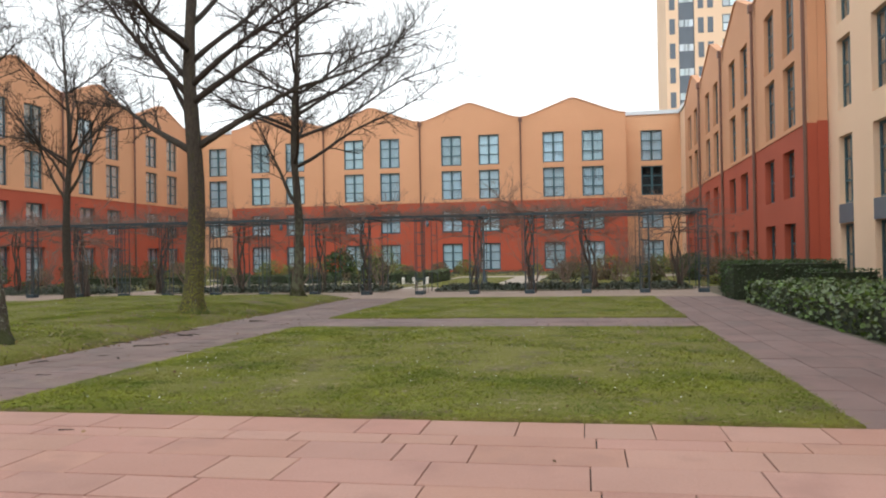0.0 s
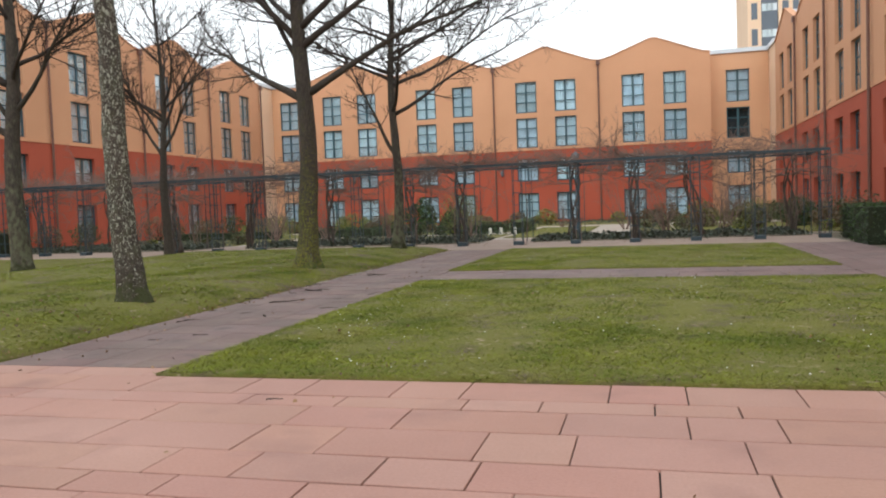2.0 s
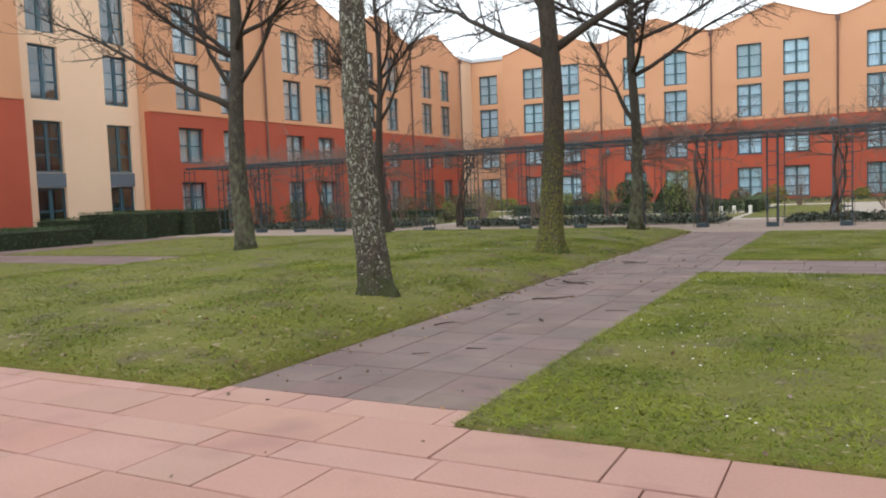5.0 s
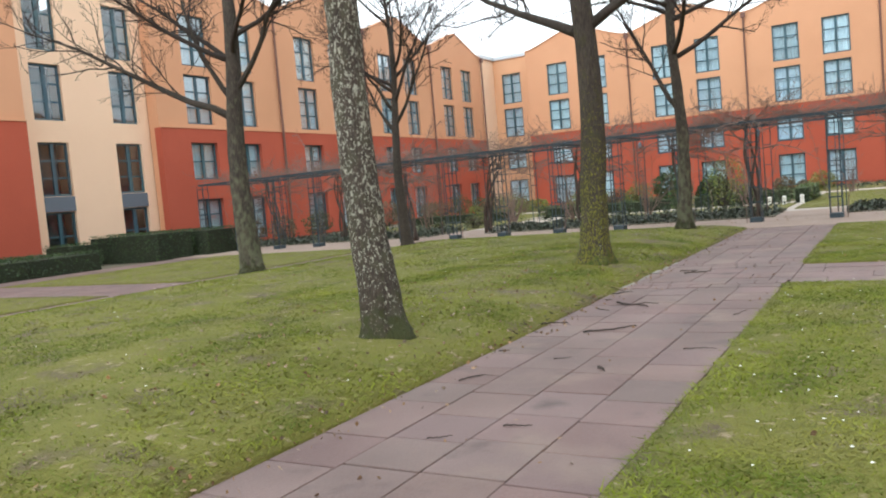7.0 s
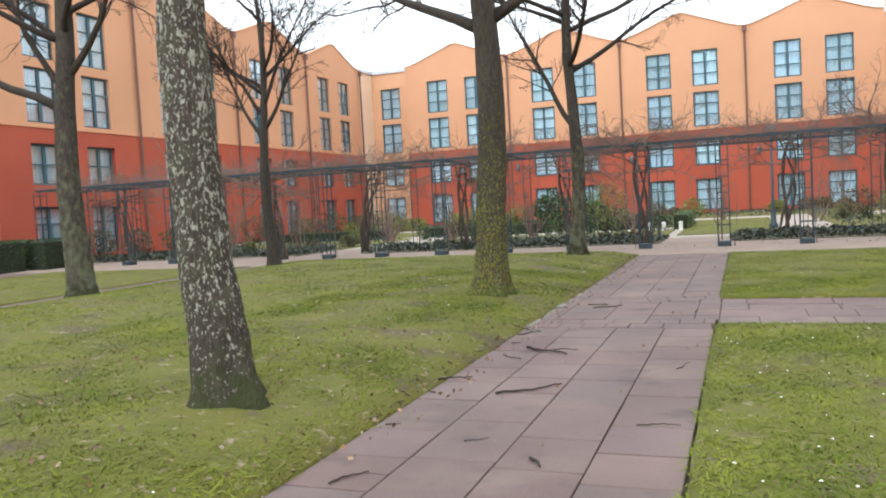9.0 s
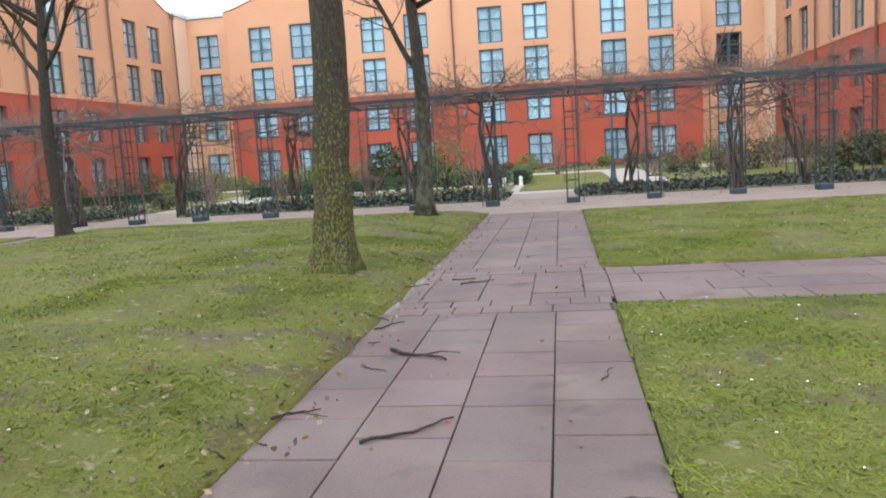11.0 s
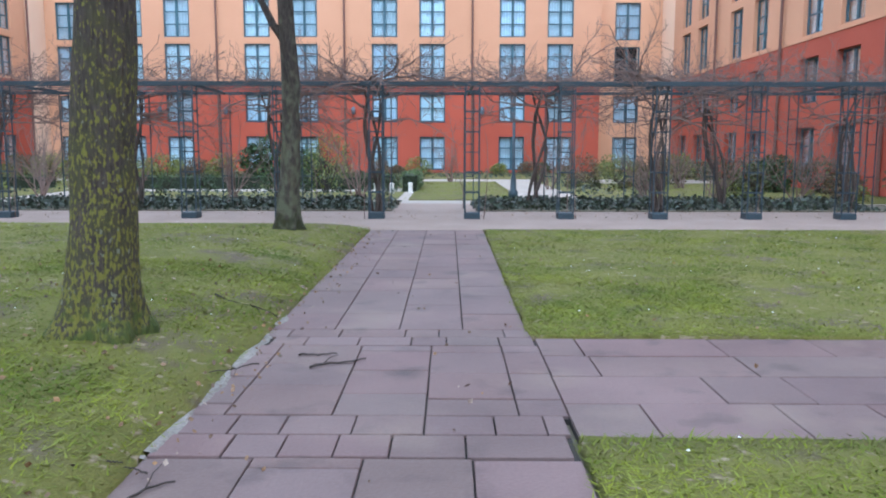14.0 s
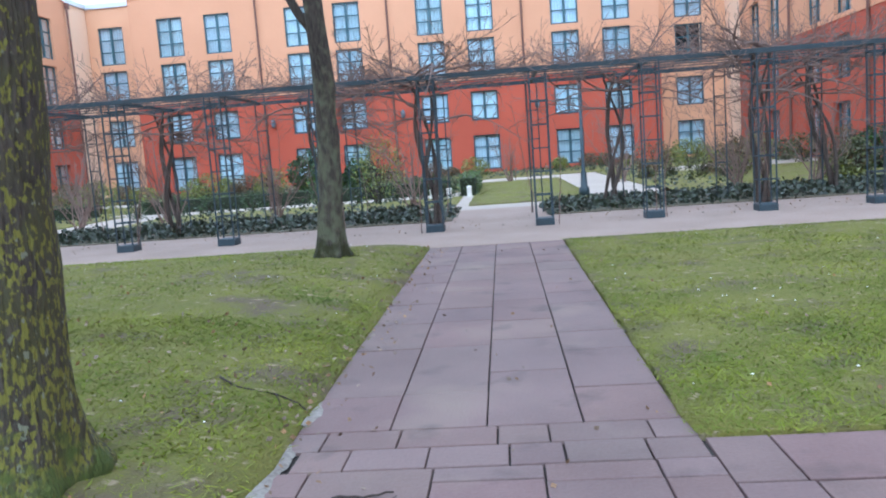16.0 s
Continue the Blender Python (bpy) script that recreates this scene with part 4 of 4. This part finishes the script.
# ---- ivy beds ----
def ivy(x0, x1, y0, y1, n, seed):
    rnd = random.Random(seed)
    b = Build()
    for k in range(n):
        x, y = rnd.uniform(x0, x1), rnd.uniform(y0, y1)
        e = min(x - x0, x1 - x, y - y0, y1 - y)
        if e < 0.35 and rnd.random() > e / 0.35:
            continue
        hgt = (0.22 + 0.22 * noise.noise(Vector((x * 1.1, y * 1.1, 4)))) * min(1, e / 0.4 + 0.1)
        b.leaf(Vector((x, y, 0.03 + rnd.random() * max(0.05, hgt))), rnd.uniform(0.08, 0.16), rnd, 0.3)
    top("ivy", b.mesh("ivy", IVY), "dark ivy covering the bed behind the pergola", "ivy", kind="stuff")


for k, (x0, x1) in enumerate(((-18.3, -7.0), (-4.9, 6.3), (-31.8, -20.8))):
    ivy(x0, x1, 31.3, 34.9, 6500, 300 + k)
    top("garden_bed", Build().slab(x0 + 0.1, x1 - 0.1, 31.4, 34.8, -0.05, 0.03).mesh("garden_bed", EARTH), "earth bed under the ivy", "bed", kind="structure")
for x0, x1, y0, y1 in ((-32, -20.9, 35.0, 43), (-18.2, -7.3, 36.2, 41.0), (-0.9, 1.4, 35.5, 55), (-20.8, -7.4, 44.5, 55.9), (-33, 9.8, 56.1, 68)):
    top("garden_bed", Build().slab(x0, x1, y0, y1, -0.05, 0.035).mesh("garden_bed", SOIL), "mossy garden bed with low growth", "bed", kind="structure")
    ivy(x0, x1, y0, y1, int((x1 - x0) * (y1 - y0) * 12), int(320 + x0 * 3 + y0))

# low twiggy growth in the garden beds
rnd = random.Random(31)
for k in range(34):
    x, y = rnd.choice(((rnd.uniform(-31, -20.9), rnd.uniform(35.5, 42)), (rnd.uniform(-18, -8), rnd.uniform(44.8, 52)), (rnd.uniform(-0.5, 9), rnd.uniform(35, 48)), (rnd.uniform(-31, 9), rnd.uniform(57, 66))))
    mat, word = rnd.choice(((RUSTY, "dry brownish"), (OLIVE, "olive green"), (YELLOWISH, "yellow-green")))
    ball(f"low {word} perennial clump in a bed", x, y, rnd.uniform(0.3, 0.55), mat, 500 + k, 0.75, 0.08, 320, "garden_plant", category="plant", group="low plants in the beds")


# ---- small things ----
def stick(p0, p1, r, seed, forks=1):
    rnd = random.Random(seed)
    a, c = (Vector((*p, r + 0.002 + (rise(*p) + 0.02 if p[0] < P_W0 else 0))) for p in (p0, p1))
    n = 8
    side = (c - a).cross(Vector((0, 0, 1))).normalized()
    pts = [a.lerp(c, i / n) + side * 0.05 * math.sin(i * 0.9 + seed) * (c - a).length + Vector((0, 0, 0.006 * (i % 2))) for i in range(n + 1)]
    b = Build().tube(pts, [r * (1 - 0.5 * i / n) for i in range(n + 1)], 7)
    for k in range(forks):
        i = rnd.randint(2, 5)
        d = (c - a).normalized() + side * rnd.choice((-0.9, 0.9))
        b.tube([pts[i], pts[i] + d * 0.1 + Vector((0, 0, 0.02)), pts[i] + d * 0.22], [r * 0.55, r * 0.4, r * 0.2], 5)
    top("fallen_stick", b.mesh("fallen_stick", TWIG, True), "dark broken stick fallen on the ground", "stick", group="fallen sticks")


for k, (p0, p1, r, fk) in enumerate((((-6.51, 10.62), (-6.02, 11.03), 0.016, 0), ((-6.81, 12.73), (-6.28, 12.39), 0.022, 1), ((-7.13, 13.55), (-6.91, 13.85), 0.012, 1), ((-5.8, 9.02), (-5.7, 8.88), 0.017, 0),
                                     ((-7.2, 11.0), (-6.95, 11.25), 0.013, 1), ((-6.6, 15.9), (-6.2, 16.15), 0.014, 2), ((-6.75, 16.25), (-6.45, 16.3), 0.012, 0), ((-6.95, 12.3), (-6.7, 12.1), 0.009, 0),
                                     ((-7.9, 17.9), (-7.2, 17.6), 0.012, 1), ((-5.25, 9.9), (-4.95, 9.95), 0.007, 0), ((-6.9, 8.35), (-6.75, 8.6), 0.010, 1), ((-5.9, 7.2), (-5.7, 7.25), 0.009, 0),
                                     ((-6.35, 9.3), (-6.2, 9.4), 0.006, 0), ((-6.3, 6.8), (-6.15, 6.9), 0.007, 0), ((-5.1, 11.8), (-5.02, 12.1), 0.007, 0), ((-7.0, 16.0), (-7.25, 15.6), 0.008, 1), ((-3.2, 4.0), (-3.05, 4.02), 0.008, 0))):
    stick(p0, p1, 0.75 * r, 400 + k, min(fk, 1))
rnd = random.Random(88)
for k in range(14):
    x, y, a = rnd.uniform(-7.32, -7.05), rnd.uniform(9.5, 14.0), rnd.uniform(0, 3.1)
    ln = rnd.uniform(0.06, 0.16)
    stick((x, y), (x + ln * math.cos(a), y + ln * math.sin(a)), 0.006, 450 + k, 0)

rnd = random.Random(9)
daisies, litter = Build(), Build()
for x0, x1, y0, y1, n in ((P_W1, E0, Y0, Y1, 300), (P_W1, E0, Y2, Y3, 160), (-18, P_W0, Y0, Y3, 260)):
    for k in range(n):
        x, y = rnd.uniform(x0 + 0.1, x1 - 0.1), rnd.uniform(y0 + 0.1, y1 - 0.1)
        if noise.noise(Vector((x * 0.6, y * 0.6, 30))) + rnd.uniform(-0.3, 0.3) < 0.05:
            continue
        z = (rise(x, y) if x < P_W0 else 0) + 0.06
        s = rnd.uniform(0.007, 0.014)
        c0 = len(daisies.v)
        daisies.v += [(x + s * math.cos(a), y + s * math.sin(a), z) for a in [i * math.pi / 3 for i in range(6)]] + [(x, y, z + 0.008)]
        daisies.f += [(c0 + i, c0 + (i + 1) % 6, c0 + 6) for i in range(6)]
for x0, x1, y0, y1, n, zz in ((-18, P_W0, Y0, Y3, 600, 0.05), (-10.5, P_W0, 5, 20, 650, 0.04), (P_W1, E0, Y0, Y3, 160, 0.05), (P_W0, P_W1, Y0, Y3, 110, 0.008), (-7.3, -6.85, Y0, Y3, 420, 0.03), (-12, 4, 0, 4.7, 26, 0.008), (-19, 6, 29, 32, 500, 0.01)):
    for k in range(n):
        x, y = rnd.uniform(x0, x1), rnd.uniform(y0, y1)
        z = zz + (rise(x, y) if x < P_W0 and Y0 < y < Y3 else 0)
        litter.leaf(Vector((x, y, z)), rnd.uniform(0.015, 0.055), rnd, -0.2)
top("daisies", daisies.mesh("daisies", PETAL), "tiny white daisies scattered over the lawns", "flowers", kind="stuff")
top("leaf_litter", litter.mesh("leaf_litter", DEADLEAF), "dry fallen leaf scraps on lawn and paving", "litter", kind="stuff")

for k, (x, y) in enumerate(((-7.75, 40.5), (-8.35, 40.5), (-7.05, 40.9))):
    b = Build().tube([Vector((0, 0, z)) for z in (-0.02, 0.04, 0.30, 0.36, 0.40)], [0.11, 0.09, 0.08, 0.10, 0.05], 14)
    top("stone_bollard", b.mesh("stone_bollard", WHITE, True), "short white stone bollard beside box balls", "bollard", pose(x, y, 0), "white bollards")


def lamp_post(x, y):
    base = tagged(new("lamp_post"), "dark iron lamp post with a flared foot", "lamp")
    base.matrix_world = pose(x, y, 0)
    child("pole", Build().tube([Vector((0, 0, z)) for z in (0, 0.25, 0.3, 0.7, 0.8, 3.5)], [0.17, 0.16, 0.11, 0.09, 0.055, 0.045], 12).mesh("pole", IRON, True), base)
    child("lantern", Build().tube([Vector((0, 0, z)) for z in (3.5, 3.55, 3.85, 3.95, 4.1)], [0.06, 0.13, 0.17, 0.2, 0.03], 12).mesh("lantern", SLATE, True), base)


lamp_post(-3.35, 37.2)


def wall_lamp(x, z):
    base = tagged(new("wall_lamp"), "round grey wall lamp on the red wall", "lamp", "wall lamps")
    base.matrix_world = pose(x, Y_BACK - 0.07, z)
    child("bracket", Build().box(-0.05, 0.05, -0.25, 0, 0.3, 0.36).mesh("bracket", SLATE), base)
    child("shade", Build().tube([Vector((0, -0.25, h)) for h in (0.32, 0.25, 0.05, -0.15, -0.25)], [0.06, 0.14, 0.17, 0.13, 0.06], 14).mesh("shade", SLATE, True), base, "grey round shade")


for x in (-26.9, -22.0, -12.6, -3.1):
    wall_lamp(x, 4.5)


# paving, last: many small pieces
paving("pavement_plaza", "red sandstone flagstone terrace before the lawn", -38, 14, -16, Y0 - 0.01, (0.5, 0.62, 0.56, 0.34), (0.6, 0.85, 1.05, 1.2), "x", PLAZA, PLAZA_FAR, 11, (-9.5, 4.5, 0.2, 4.8))
paving("pavement_plaza_edge", "red sandstone flags where the terrace meets the path", P_W0 - 0.05, P_W1 + 0.02, Y0 - 0.01, Y_WALK, (Y_WALK - Y0 + 0.01,), (0.45, 0.7, 0.9), "x", PLAZA, PLAZA_FAR, 41, (-8, -4, 0, 6))
paving("pavement_plaza_edge", "red sandstone flags along the tree lawn", -38, P_W0 - 0.06, Y0 - 0.01, Y_TREES - 0.01, (Y_TREES - Y0,), (0.6, 0.85, 1.05), "x", PLAZA, PLAZA_FAR, 42, (-12, -4, 0, 6))
WALK = (0.58, 0.59, 0.58, 0.58)
paving("pavement_walk", "worn brown sandstone flagstone path between lawns", P_W0, P_W1, Y_WALK, 14.19, WALK, (0.58, 0.62, 0.66, 0.9), "y", FLAG, FLAG_FAR, 12, (-8, -4, 0, 40))
paving("pavement_border", "border courses of small brown stones across the path", P_W0, P_W1, 14.19, 14.86, (0.34, 0.33), (0.3, 0.42, 0.58), "x", FLAG, FLAG_FAR, 13, (-8, -4, 0, 40))
paving("pavement_crossing", "brown sandstone flagstones where two paths cross", P_W0, P_W1 + 0.04, 14.86, 16.62, (0.23, 0.67, 0.58, 0.58, 0.31), (0.57, 0.6, 0.62), "y", FLAG, FLAG_FAR, 33, (-8, -4, 0, 40))
paving("pavement_border", "border courses of small brown stones across the path", P_W0, P_W1 + 0.04, 16.62, 17.22, (0.3, 0.3), (0.3, 0.45, 0.58), "x", FLAG, FLAG_FAR, 23, (-8, -4, 0, 40))
paving("pavement_walk", "worn brown sandstone flagstone path to the pergola", P_W0, P_W1, 17.22, Y3 + 0.01, WALK, (0.62, 0.75, 1.0, 1.3), "y", FLAG, FLAG_FAR, 14, (-8, -4, 0, 40))
paving("pavement_cross_walk", "brown sandstone flagstone path across the lawn", P_W1 + 0.04, E0, Y1, Y2, (0.66, 0.62, 0.57, 0.6), (0.58, 0.6, 0.86, 1.15), "x", FLAG, FLAG_FAR, 15, (-5, 0, 0, 40))
paving("pavement_east", "reddish brown flagstone path by the shrubs", E0, E1, Y0, Y3 + 0.01, (0.58, 0.6, 0.56), (0.8, 1.1), "y", FLAG, FLAG_FAR, 16)
paving("pavement_west", "brown flagstone path beyond the tree lawn", W0, W1, Y_TREES, Y3 + 0.01, (0.5, 0.5), (0.8, 1.1), "y", FLAG, FLAG_FAR, 17)
paving("pavement_west_cross", "brown flagstone path between far lawns", F1, W0, Y1, Y2, (0.7, 0.6), (0.8, 1.1), "x", FLAG, FLAG_FAR, 18)
paving("pavement_far_west", "reddish flagstone path along the west wing", F0, F1, Y_TREES, Y3 + 0.01, (0.58, 0.6, 0.56), (0.8, 1.1), "y", FLAG, FLAG_FAR, 19)
